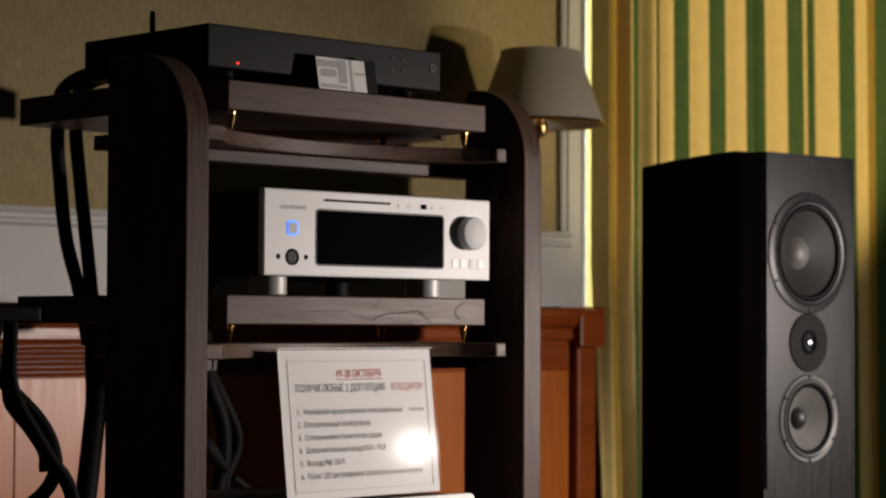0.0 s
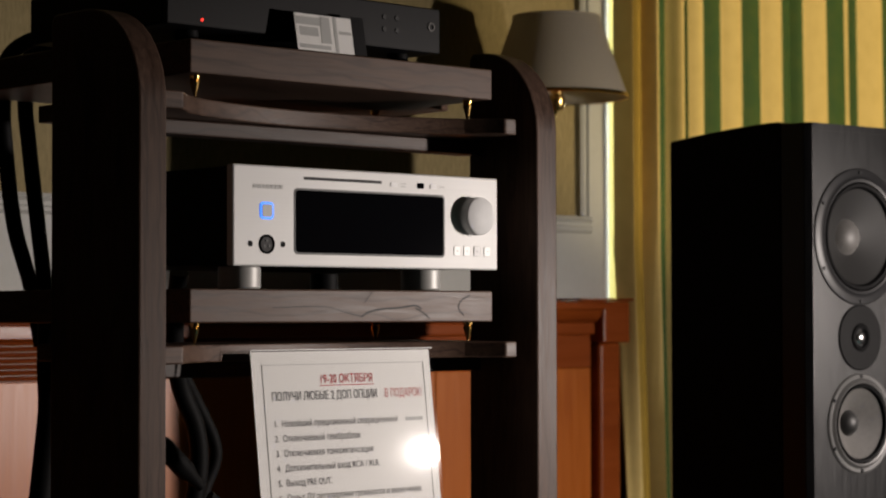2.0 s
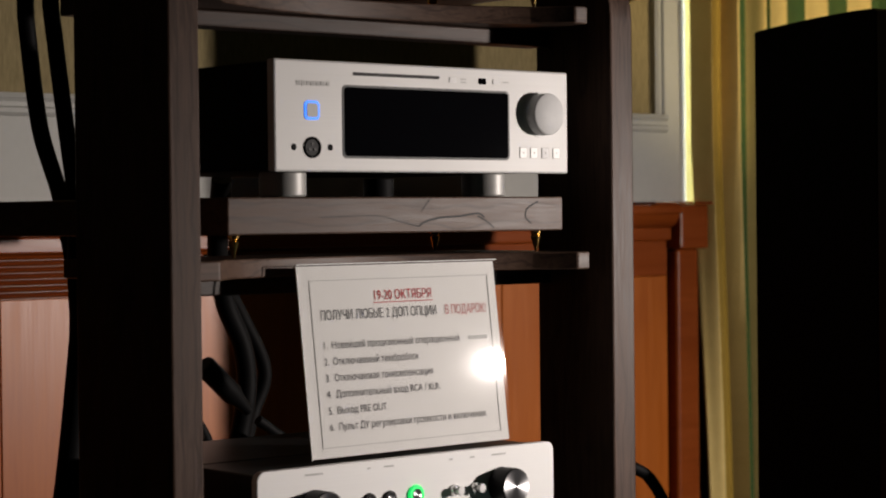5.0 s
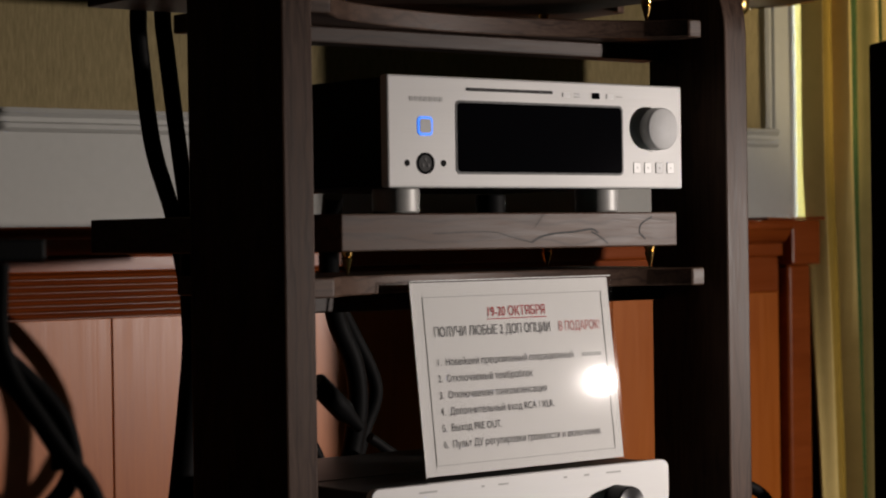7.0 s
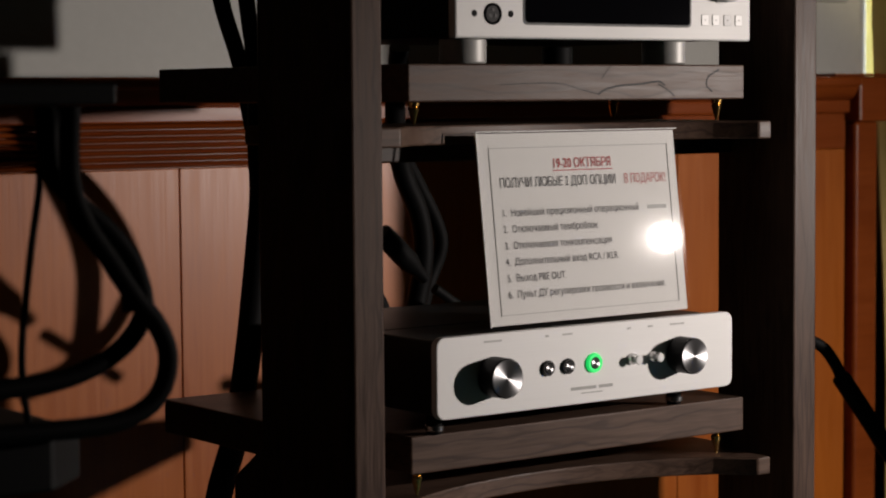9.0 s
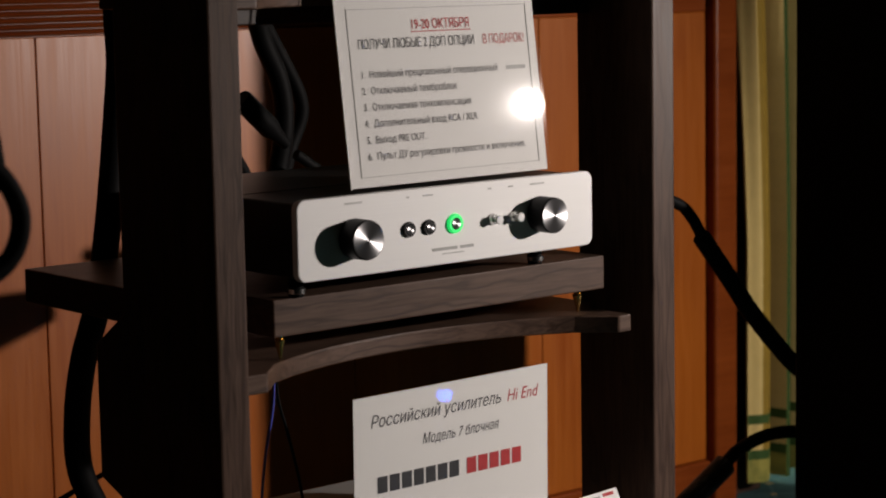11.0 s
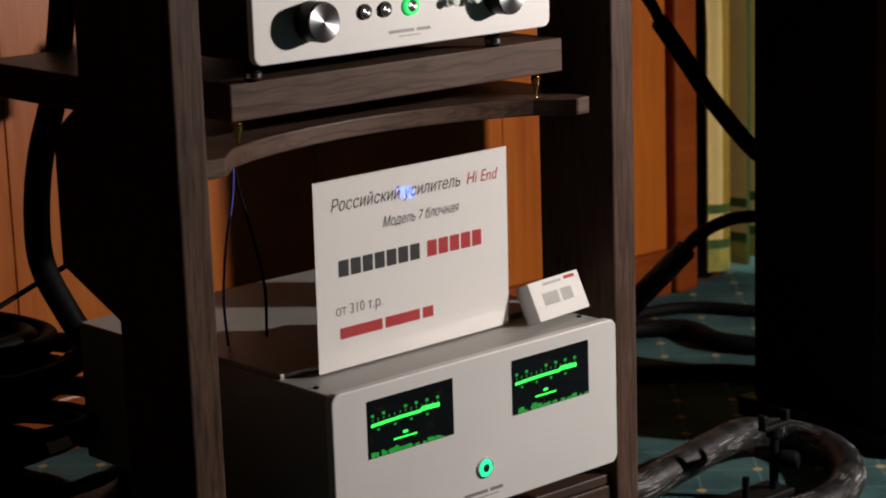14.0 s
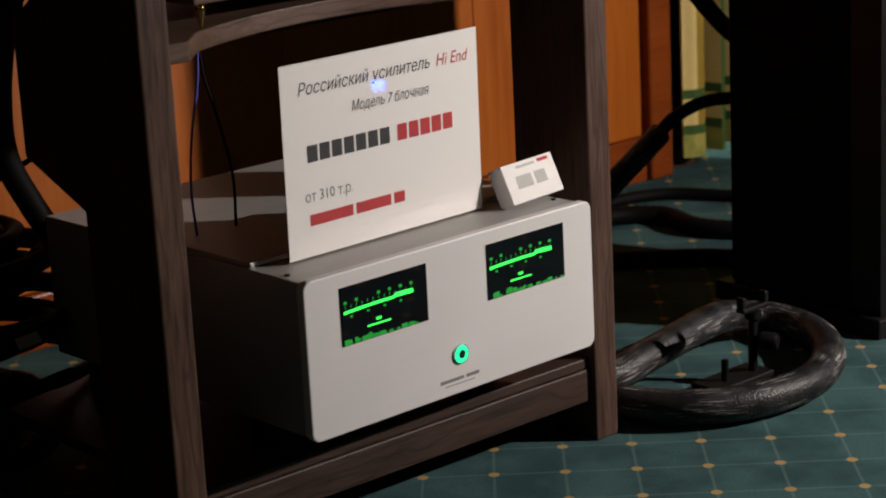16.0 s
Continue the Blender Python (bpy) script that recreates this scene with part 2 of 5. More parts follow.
def carpet_material():
    """Teal cut-pile carpet with a diagonal lattice of pale lines and small ochre flowers at the crossings."""
    m, n, l, b = material("teal_lattice_carpet", (0.05, 0.11, 0.11), 0.95, 0, 0.1)
    a, s, ox, oy = -0.744, 0.0861, 0.2547, 0.0529
    c = n.new("ShaderNodeTexCoord")
    mp = n.new("ShaderNodeMapping")
    mp.vector_type = "TEXTURE"
    mp.inputs["Location"].default_value = (ox, oy, 0)
    mp.inputs["Rotation"].default_value = (0, 0, a)
    mp.inputs["Scale"].default_value = (s, s, s)
    l.new(c.outputs["Object"], mp.inputs["Vector"])
    sep = n.new("ShaderNodeSeparateXYZ")
    l.new(mp.outputs["Vector"], sep.inputs[0])
    near = [math_node(n, l, "ABSOLUTE", math_node(n, l, "SUBTRACT", o, math_node(n, l, "ROUND", o))) for o in sep.outputs[:2]]
    pile = tex(n, l, coords(n, l, (1, 1, 1)), 420, 3, 0.7)
    patch = tex(n, l, coords(n, l, (1, 1, 1)), 9, 4)
    col = ramp(n, l, pile, [(0.3, (0.030, 0.078, 0.080)), (0.7, (0.075, 0.150, 0.150))])
    col = mixc(n, l, ramp(n, l, patch, [(0.40, (0, 0, 0)), (0.62, (0.75, 0.75, 0.75))]), col, (0.022, 0.055, 0.060))
    line = math_node(n, l, "MAXIMUM", *[math_node(n, l, "LESS_THAN", q, 0.022) for q in near])
    line = math_node(n, l, "MULTIPLY", line, math_node(n, l, "MULTIPLY", pile, 0.5))
    col = mixc(n, l, line, col, (0.20, 0.27, 0.25))
    r = math_node(n, l, "ADD", *[math_node(n, l, "POWER", q, 2.0) for q in near])
    dot = math_node(n, l, "LESS_THAN", math_node(n, l, "ADD", r, math_node(n, l, "MULTIPLY", pile, 0.006)), 0.0095)
    col = mixc(n, l, dot, col, (0.40, 0.27, 0.11))
    l.new(col, b.inputs["Base Color"])
    bump(n, l, b, pile, 0.6, 0.003)
    return m


def drapery(name, base, spot):
    """Heavy woven drapery: fine weave and a faint damask figure."""
    m, n, l, b = material(name, base, 0.75, 0, 0.25)
    weave = tex(n, l, coords(n, l, (700, 160, 1), kind="UV"), 1, 3, 0.6)
    damask = tex(n, l, coords(n, l, (26, 22, 1), kind="UV"), 1, 4, 0.6)
    col = mixc(n, l, ramp(n, l, damask, [(0.42, (0, 0, 0)), (0.66, (0.55, 0.55, 0.55))]), base, spot)
    col = mixc(n, l, math_node(n, l, "MULTIPLY", weave, 0.28), col, tuple(0.35 * c for c in base))
    l.new(col, b.inputs["Base Color"])
    bump(n, l, b, weave, 0.3, 0.0008)
    return m


DRAPE = [drapery("cream_drapery", (0.76, 0.575, 0.215), (0.66, 0.49, 0.17)),
         drapery("green_drapery", (0.046, 0.100, 0.024), (0.085, 0.125, 0.022)),
         drapery("gold_drapery", (0.36, 0.23, 0.03), (0.28, 0.18, 0.025)),
         drapery("hem_drapery", (0.40, 0.36, 0.08), (0.05, 0.12, 0.03))]


def braid_material():
    """Shiny black nylon braid; silvery highlights along the strands are painted into its colour."""
    m, n, l, b = material("nylon_braid", (0.01, 0.01, 0.011), 0.46, 0.0, 0.3)
    v = n.new("ShaderNodeTexVoronoi")
    v.inputs["Scale"].default_value = 330
    l.new(coords(n, l, (1, 1, 1)), v.inputs["Vector"])
    glints = tex(n, l, coords(n, l, (9, 3.0, 1), kind="UV"), 1.6, 4, 0.6)
    strand = tex(n, l, coords(n, l, (24, 70, 1), kind="UV"), 1.0, 3, 0.6)
    bands = tex(n, l, coords(n, l, (30, 0.3, 1), kind="UV"), 1.0, 2, 0.5)
    k = math_node(n, l, "MULTIPLY", ramp(n, l, glints, [(0.49, (0, 0, 0)), (0.62, (1, 1, 1))]), ramp(n, l, strand, [(0.54, (0, 0, 0)), (0.61, (1, 1, 1))]))
    dull = ramp(n, l, bands, [(0.42, (0.005, 0.005, 0.006)), (0.6, (0.022, 0.021, 0.021))])
    l.new(mixc(n, l, k, dull, (0.36, 0.35, 0.34)), b.inputs["Base Color"])
    bump(n, l, b, v.outputs["Distance"], 0.45, 0.0012)
    return m


BRAID = braid_material()
WALLPAPER, CARPET = wallpaper_material(), carpet_material()


# ---- builders ----
def thing(name, m, label, category, group="", kind=""):
    ob = new(name)
    ob.empty_display_size = 0.05
    ob.matrix_world = m
    return tagged(ob, label, category, group, kind)


def finish(bm, mat, name, smooth=True):
    bmesh.ops.recalc_face_normals(bm, faces=bm.faces)
    bm.normal_update()
    if smooth:
        # rounded edges stay crisp beside large flat faces
        for e in bm.edges:
            if len(e.link_faces) == 2:
                p, q = (f.calc_area() for f in e.link_faces)
                turn = e.calc_face_angle(0.0)
                e.smooth = not (turn > radians(38) or (turn > radians(9) and max(p, q) > 6 * min(p, q)))
        smooth = any(e.smooth and len(e.link_faces) == 2 for e in bm.edges)
    me = bpy.data.meshes.new(name)
    bm.to_mesh(me)
    bm.free()
    for mm in mat if isinstance(mat, (list, tuple)) else [mat]:
        me.materials.append(mm)
    if smooth:
        me.polygons.foreach_set("use_smooth", [True] * len(me.polygons))
    return me


def part(name, bm, mat, parent, label="", smooth=True):
    """One mesh under a thing or a part; coordinates are those of the thing."""
    ob = new(name, finish(bm, mat, name, smooth))
    ob.parent = parent
    return tagged(ob, label)


def solo(name, bm, mat, label, category="", kind="", group="", m=None, smooth=True):
    ob = new(name, finish(bm, mat, name, smooth))
    if m is not None:
        ob.matrix_world = m
    return tagged(ob, label, category, group, kind)


def box(x0, x1, y0, y1, z0, z1, bevel=0.0, seg=2, bm=None):
    own = bmesh.new()
    bmesh.ops.create_cube(own, size=1)
    for v in own.verts:
        v.co = ((x0 + x1) / 2 + v.co.x * (x1 - x0), (y0 + y1) / 2 + v.co.y * (y1 - y0), (z0 + z1) / 2 + v.co.z * (z1 - z0))
    if bevel:
        bmesh.ops.bevel(own, geom=own.edges[:], offset=bevel, segments=seg, profile=0.5, affect="EDGES")
    return join(bm, own)


def join(bm, own):
    if bm is None:
        return own
    tmp = bpy.data.meshes.new("tmp")
    own.to_mesh(tmp)
    own.free()
    bm.from_mesh(tmp)
    bpy.data.meshes.remove(tmp)
    return bm


def prism(points, axis, lo, hi, bevel=0.0, seg=2, bm=None):
    """A polygon in the plane across axis, pulled from lo to hi."""
    own = bmesh.new()
    def at(p, h):
        return {"x": (h, p[0], p[1]), "y": (p[0], h, p[1]), "z": (p[0], p[1], h)}[axis]
    a = [own.verts.new(at(p, lo)) for p in points]
    c = [own.verts.new(at(p, hi)) for p in points]
    own.faces.new(a)
    own.faces.new(c[::-1])
    for i in range(len(points)):
        j = (i + 1) % len(points)
        own.faces.new((a[i], c[i], c[j], a[j]))
    bmesh.ops.recalc_face_normals(own, faces=own.faces)
    if bevel:
        sharp = [e for e in own.edges if len(e.link_faces) == 2 and e.calc_face_angle() > radians(35)]
        bmesh.ops.bevel(own, geom=sharp, offset=bevel, segments=seg, profile=0.5, affect="EDGES")
    return join(bm, own)


def rounded(w, h, r, cx=0.0, cz=0.0, n=6):
    pts = []
    for sx, sz, a0 in ((1, 1, 0), (-1, 1, 90), (-1, -1, 180), (1, -1, 270)):
        for k in range(n + 1):
            a = radians(a0 + 90 * k / n)
            pts.append((cx + sx * (w / 2 - r) + r * math.cos(a), cz + sz * (h / 2 - r) + r * math.sin(a)))
    return pts


def lathe(profile, m=None, seg=32, bm=None):
    """Profile of (radius, height) turned about the local z axis, then placed by m."""
    own = bmesh.new()
    rings = []
    for r, z in profile:
        if r < 1e-6:
            rings.append([own.verts.new((0, 0, z))])
        else:
            rings.append([own.verts.new((r * math.cos(math.tau * k / seg), r * math.sin(math.tau * k / seg), z)) for k in range(seg)])
    for p, q in zip(rings, rings[1:]):
        for k in range(seg):
            j = (k + 1) % seg
            f = [p[k % len(p)], p[j % len(p)], q[j % len(q)], q[k % len(q)]]
            f = list(dict.fromkeys(f))
            if len(f) > 2:
                own.faces.new(f)
    if m is not None:
        own.transform(m)
    return join(bm, own)


FRONT = pose(0, 0, 0, 90, 0, 0)  # turns the lathe axis to point at -y


def facing(x, y, z):
    return Matrix.Translation((x, y, z)) @ FRONT


def tube(points, radius, seg=16, steps=8, bm=None, ribs=0.0):
    """A round cable along a smooth line through the points."""
    p = [Vector(q) for q in points]
    p = [p[0] * 2 - p[1]] + p + [p[-1] * 2 - p[-2]]
    line = []
    for i in range(1, len(p) - 2):
        for k in range(steps):
            t = k / steps
            a, b_, c, d = p[i - 1:i + 3]
            line.append(0.5 * (2 * b_ + (c - a) * t + (2 * a - 5 * b_ + 4 * c - d) * t * t + (3 * b_ - a - 3 * c + d) * t ** 3))
    line.append(p[-2])
    seg = max(seg, 14)
    own = bmesh.new()
    uv = own.loops.layers.uv.new("UVMap")
    rings, along = [], [0.0]
    for a, c in zip(line, line[1:]):
        along.append(along[-1] + (c - a).length)
    side = None
    for i, q in enumerate(line):
        d = (line[min(i + 1, len(line) - 1)] - line[max(i - 1, 0)]).normalized()
        side = (side - d * side.dot(d)).normalized() if side else d.orthogonal().normalized()
        up = d.cross(side)
        r = radius * (1 + ribs * (1 if i % 2 else -1))
        rings.append([own.verts.new(q + r * (side * math.cos(math.tau * k / seg) + up * math.sin(math.tau * k / seg))) for k in range(seg)])
    for i, (a, c) in enumerate(zip(rings, rings[1:])):
        for k in range(seg):
            f = own.faces.new((a[k], a[(k + 1) % seg], c[(k + 1) % seg], c[k]))
            for loop, (p_, q_) in zip(f.loops, ((i, k), (i, k + 1), (i + 1, k + 1), (i + 1, k))):
                loop[uv].uv = (along[p_], q_ / seg)
    own.faces.new(rings[0])
    own.faces.new(rings[-1][::-1])
    return join(bm, own)


def winding(p, loop):
    w = 0
    for q, r in zip(loop, loop[1:] + loop[:1]):
        if (q.y > p.y) != (r.y > p.y) and p.x < q.x + (r.x - q.x) * (p.y - q.y) / (r.y - q.y):
            w += 1 if r.y > q.y else -1
    return w


GLYPHS = {}


def glyph_faces(key, loops):
    """Triangles of one letter from its outlines, by winding."""
    if key not in GLYPHS:
        at = loops[0][0]
        moved = [[p - at for p in loop] for loop in loops]
        vs = [p for loop in moved for p in loop]
        es, n = [], 0
        for loop in moved:
            es += [(n + k, n + (k + 1) % len(loop)) for k in range(len(loop))]
            n += len(loop)
        v2, _, f2, _, _, _ = delaunay_2d_cdt(vs, es, [], 0, 1e-5)
        keep = []
        for f in f2:
            c = sum((v2[k] for k in f), Vector((0, 0))) / len(f)
            if sum(winding(c, loop) for loop in moved):
                keep.append(tuple(f))
        GLYPHS[key] = (v2, keep)
    return GLYPHS[key]


def writing(name, text, mat, parent, m, size, align="LEFT", squeeze=1.0, slant=0.0):
    """Printed words: flat letters a hair above the sheet."""
    cu = bpy.data.curves.new("words", "FONT")
    cu.body, cu.size, cu.align_x = text, 1.0, align
    tmp = bpy.data.objects.new("words", cu)
    scene.collection.objects.link(tmp)
    bpy.context.view_layer.update()
    letters = {}
    for sp in tmp.to_curve(bpy.context.evaluated_depsgraph_get()).splines:
        bp, loop = sp.bezier_points, []
        for i in range(len(bp)):
            p, q = bp[i], bp[(i + 1) % len(bp)]
            straight = ((p.co + p.handle_right.copy()) / 2 - p.co).cross(q.co - p.co).length < 1e-6
            steps = 2 if straight else 5
            loop += [v.to_2d() for v in interpolate_bezier(p.co, p.handle_right, q.handle_left, q.co, steps)[:-1]]
        letters.setdefault(sp.character_index, []).append(loop)
    tmp.to_curve_clear()
    bpy.data.objects.remove(tmp)
    verts, faces = [], []
    for k, loops in letters.items():
        v2, f2 = glyph_faces(text[k], loops)
        n, at = len(verts), loops[0][0]
        verts += [((v.x + at.x), (v.y + at.y), 0) for v in v2]
        faces += [tuple(n + i for i in f) for f in f2]
    me = bpy.data.meshes.new(name)
    me.from_pydata(verts, [], faces)
    lean = Matrix(((squeeze, slant, 0, 0), (0, 1, 0, 0), (0, 0, 1, 0), (0, 0, 0, 1)))
    me.transform(m @ lean @ Matrix.Scale(size, 4))
    me.materials.append(mat)
    ob = new(name, me)
    ob.parent = parent
    return ob


def bar_parts(name, parent, mat, rows, y):
    """Separate plain bars: centre, height above the lower edge, width, thickness."""
    for x, z, w, t in rows:
        part(name, box(x - w / 2, x + w / 2, y - 0.0004, y, z - t / 2, z + t / 2), mat, parent, smooth=False)


def bars(widths, height, gap, cx, cz, y, bm=None):
    """Plain bars in a row for writing that cannot be read, on a face that looks towards -y."""
    total = sum(widths) + gap * (len(widths) - 1)
    x = cx - total / 2
    for w in widths:
        bm = box(x, x + w, y - 0.0004, y, cz - height / 2, cz + height / 2, bm=bm)
        x += w + gap
    return bm


# ---- the room ----
def build_room():
    solo("floor", box(-3.6, 5.0, -5.2, 1.4, -0.06, 0.0), CARPET, "teal carpet with a diagonal lattice and small ochre flowers", "floor", "structure", smooth=False)
    solo("ceiling", box(-3.6, 5.0, -5.2, 1.4, 2.8, 2.9), PLASTER, "plain pale ceiling of the dim room", "ceiling", "structure", smooth=False)
    # back wall with a softly chamfered end beside the curtain
    pts = [(-3.6, 0.9), (1.585, 0.9)] + [(1.585 + 0.070 * math.sin(radians(a)), 0.970 - 0.070 * math.cos(radians(a))) for a in range(6, 91, 6)] + [(1.655, 1.4), (-3.6, 1.4)]
    solo("wall_north", prism(pts, "z", 0.0, 2.8), WHITE_PAINT, "cream-white painted wall with a framed wallpaper field", "wall", "structure")
    bm = box(1.655, 5.0, 1.25, 1.4, 0, 0.82)
    bm = box(1.655, 5.0, 1.25, 1.4, 2.42, 2.8, bm=bm)
    bm = box(1.655, 2.1, 1.25, 1.4, 0.82, 2.42, bm=bm)
    bm = box(3.4, 5.0, 1.25, 1.4, 0.82, 2.42, bm=bm)
    solo("wall_window", bm, WHITE_PAINT, "plain wall with the window opening behind the striped curtain", "wall", "structure", smooth=False)
    win = thing("window_1", pose(2.75, 1.32, 0.82), "white window behind the drawn striped curtain", "window", kind="structure")
    for x0, x1, z0, z1 in ((-0.65, 0.65, 0.0, 0.06), (-0.65, 0.65, 1.54, 1.60), (-0.65, -0.59, 0.06, 1.54), (0.59, 0.65, 0.06, 1.54), (-0.03, 0.03, 0.06, 1.54)):
        part("window_frame", box(x0, x1, -0.03, 0.03, z0, z1, 0.003), WHITE_PAINT, win)
    for x0, x1 in ((-0.59, -0.03), (0.03, 0.59)):
        part("pane", box(x0, x1, -0.003, 0.003, 0.06, 1.54), SCREEN, win, "glass pane")
    solo("wall_west", box(-3.75, -3.6, -5.2, 1.4, 0, 2.8), PLASTER, "plain side wall of the room", "wall", "structure", smooth=False)
    solo("wall_east", box(5.0, 5.15, -5.2, 1.4, 0, 2.8), PLASTER, "plain side wall of the room", "wall", "structure", smooth=False)
    solo("wall_south", box(-3.6, 5.0, -5.35, -5.2, 0, 2.8), PLASTER, "plain wall behind the viewer", "wall", "structure", smooth=False)
    solo("wallpaper_field", box(-3.59, 1.520, 0.8965, 0.9, 1.205, 2.62), WALLPAPER, "olive-gold woven wallpaper inside a white moulding", "wallpaper", "structure", smooth=False)
    # moulding round the wallpaper: stepped profile
    prof = [(0.0, 0.0), (-0.010, 0.0), (-0.016, 0.005), (-0.016, 0.011), (-0.011, 0.014), (-0.011, 0.020), (-0.018, 0.026), (-0.014, 0.033), (0.0, 0.034)]
    bm = prism([(0.8998 + d, 1.180 + h) for d, h in prof], "x", -3.58, 1.5495)
    solo("trim_rail", bm, WHITE_PAINT, "white stepped moulding under the wallpaper", "moulding", "structure")
    bm = prism([(1.5495 - h, 0.8998 + d) for d, h in prof], "z", 1.2141, 2.62)
    solo("trim_stile", bm, WHITE_PAINT, "white stepped moulding beside the wallpaper", "moulding", "structure")


def build_wainscot():
    """Cherry panelling: boards, reeded frieze, fascia and cap, with an end pilaster."""
    w = thing("wainscot", pose(0, 0.9, 0), "cherry-veneered wall panelling with reeded frieze and cap", "panelling", kind="structure")
    inv = Matrix.Translation((0, -0.9, 0))

    def add(name, bm, mat, label="", smooth=True):
        bm.transform(inv)
        return part(name, bm, mat, w, label, smooth)

    # upright boards with fine open joints
    edges = [-3.2, -2.6, -2.05, -1.5, -0.95, -0.39, 0.166, 0.72, 1.13, 1.542]
    for a, c in zip(edges, edges[1:]):
        add("board", box(a + 0.0008, c - 0.0008, 0.884, 0.8995, 0.085, 0.917, 0.0012, 1), CHERRY)
    add("plinth_board", box(-3.2, 1.542, 0.872, 0.8995, 0.0, 0.084, 0.004), CHERRY_X)
    # reeds
    for k in range(7):
        z = 0.9225 + k * 0.0092
        pts = [(0.8945, z - 0.0042), (0.8945, z + 0.0042)] + [(0.8945 - 0.0125 * math.cos(radians(q)) ** 0.7, z + 0.0040 * math.sin(radians(q))) for q in (75, 45, 0, -45, -75)]
        add("reed", prism(pts, "x", -3.2, 0.72), CHERRY_X)
    add("frieze_back", box(-3.2, 0.72, 0.8946, 0.8995, 0.9172, 0.982), CHERRY_X)
    add("frieze_board", box(0.7205, 1.538, 0.880, 0.8995, 0.9172, 0.982, 0.002), CHERRY_X)
    add("fascia", box(-3.2, 1.538, 0.868, 0.8995, 0.9823, 1.006, 0.003), CHERRY_X)
    cove = [(0.8995, 1.0062), (0.866, 1.0062), (0.858, 1.012), (0.852, 1.022), (0.848, 1.0295), (0.8995, 1.0295)]
    add("cove", prism(cove, "x", -3.2, 1.538), CHERRY_X)
    add("cap", box(-3.2, 1.538, 0.838, 0.8995, 1.0297, 1.047, 0.005, 3), CHERRY_X)
    # added dark board for the shade behind the curtain edge, and the end pilaster
    add("gap_shade_board", box(1.6045, 1.70, 0.893, 0.8985, 0.0, 0.966), RACK_SHADED, "added dark board that stands in for the shade behind the curtain edge")
    add("pilaster", box(1.545, 1.604, 0.862, 0.8995, 0.0, 0.966, 0.006, 3), CHERRY_X)
    add("pilaster_block", box(1.5385, 1.614, 0.846, 0.8995, 0.9663, 1.0465, 0.004), CHERRY_X)
    add("pilaster_cap", box(1.464, 1.617, 0.836, 0.8995, 1.0472, 1.0525, 0.002), CHERRY_X)


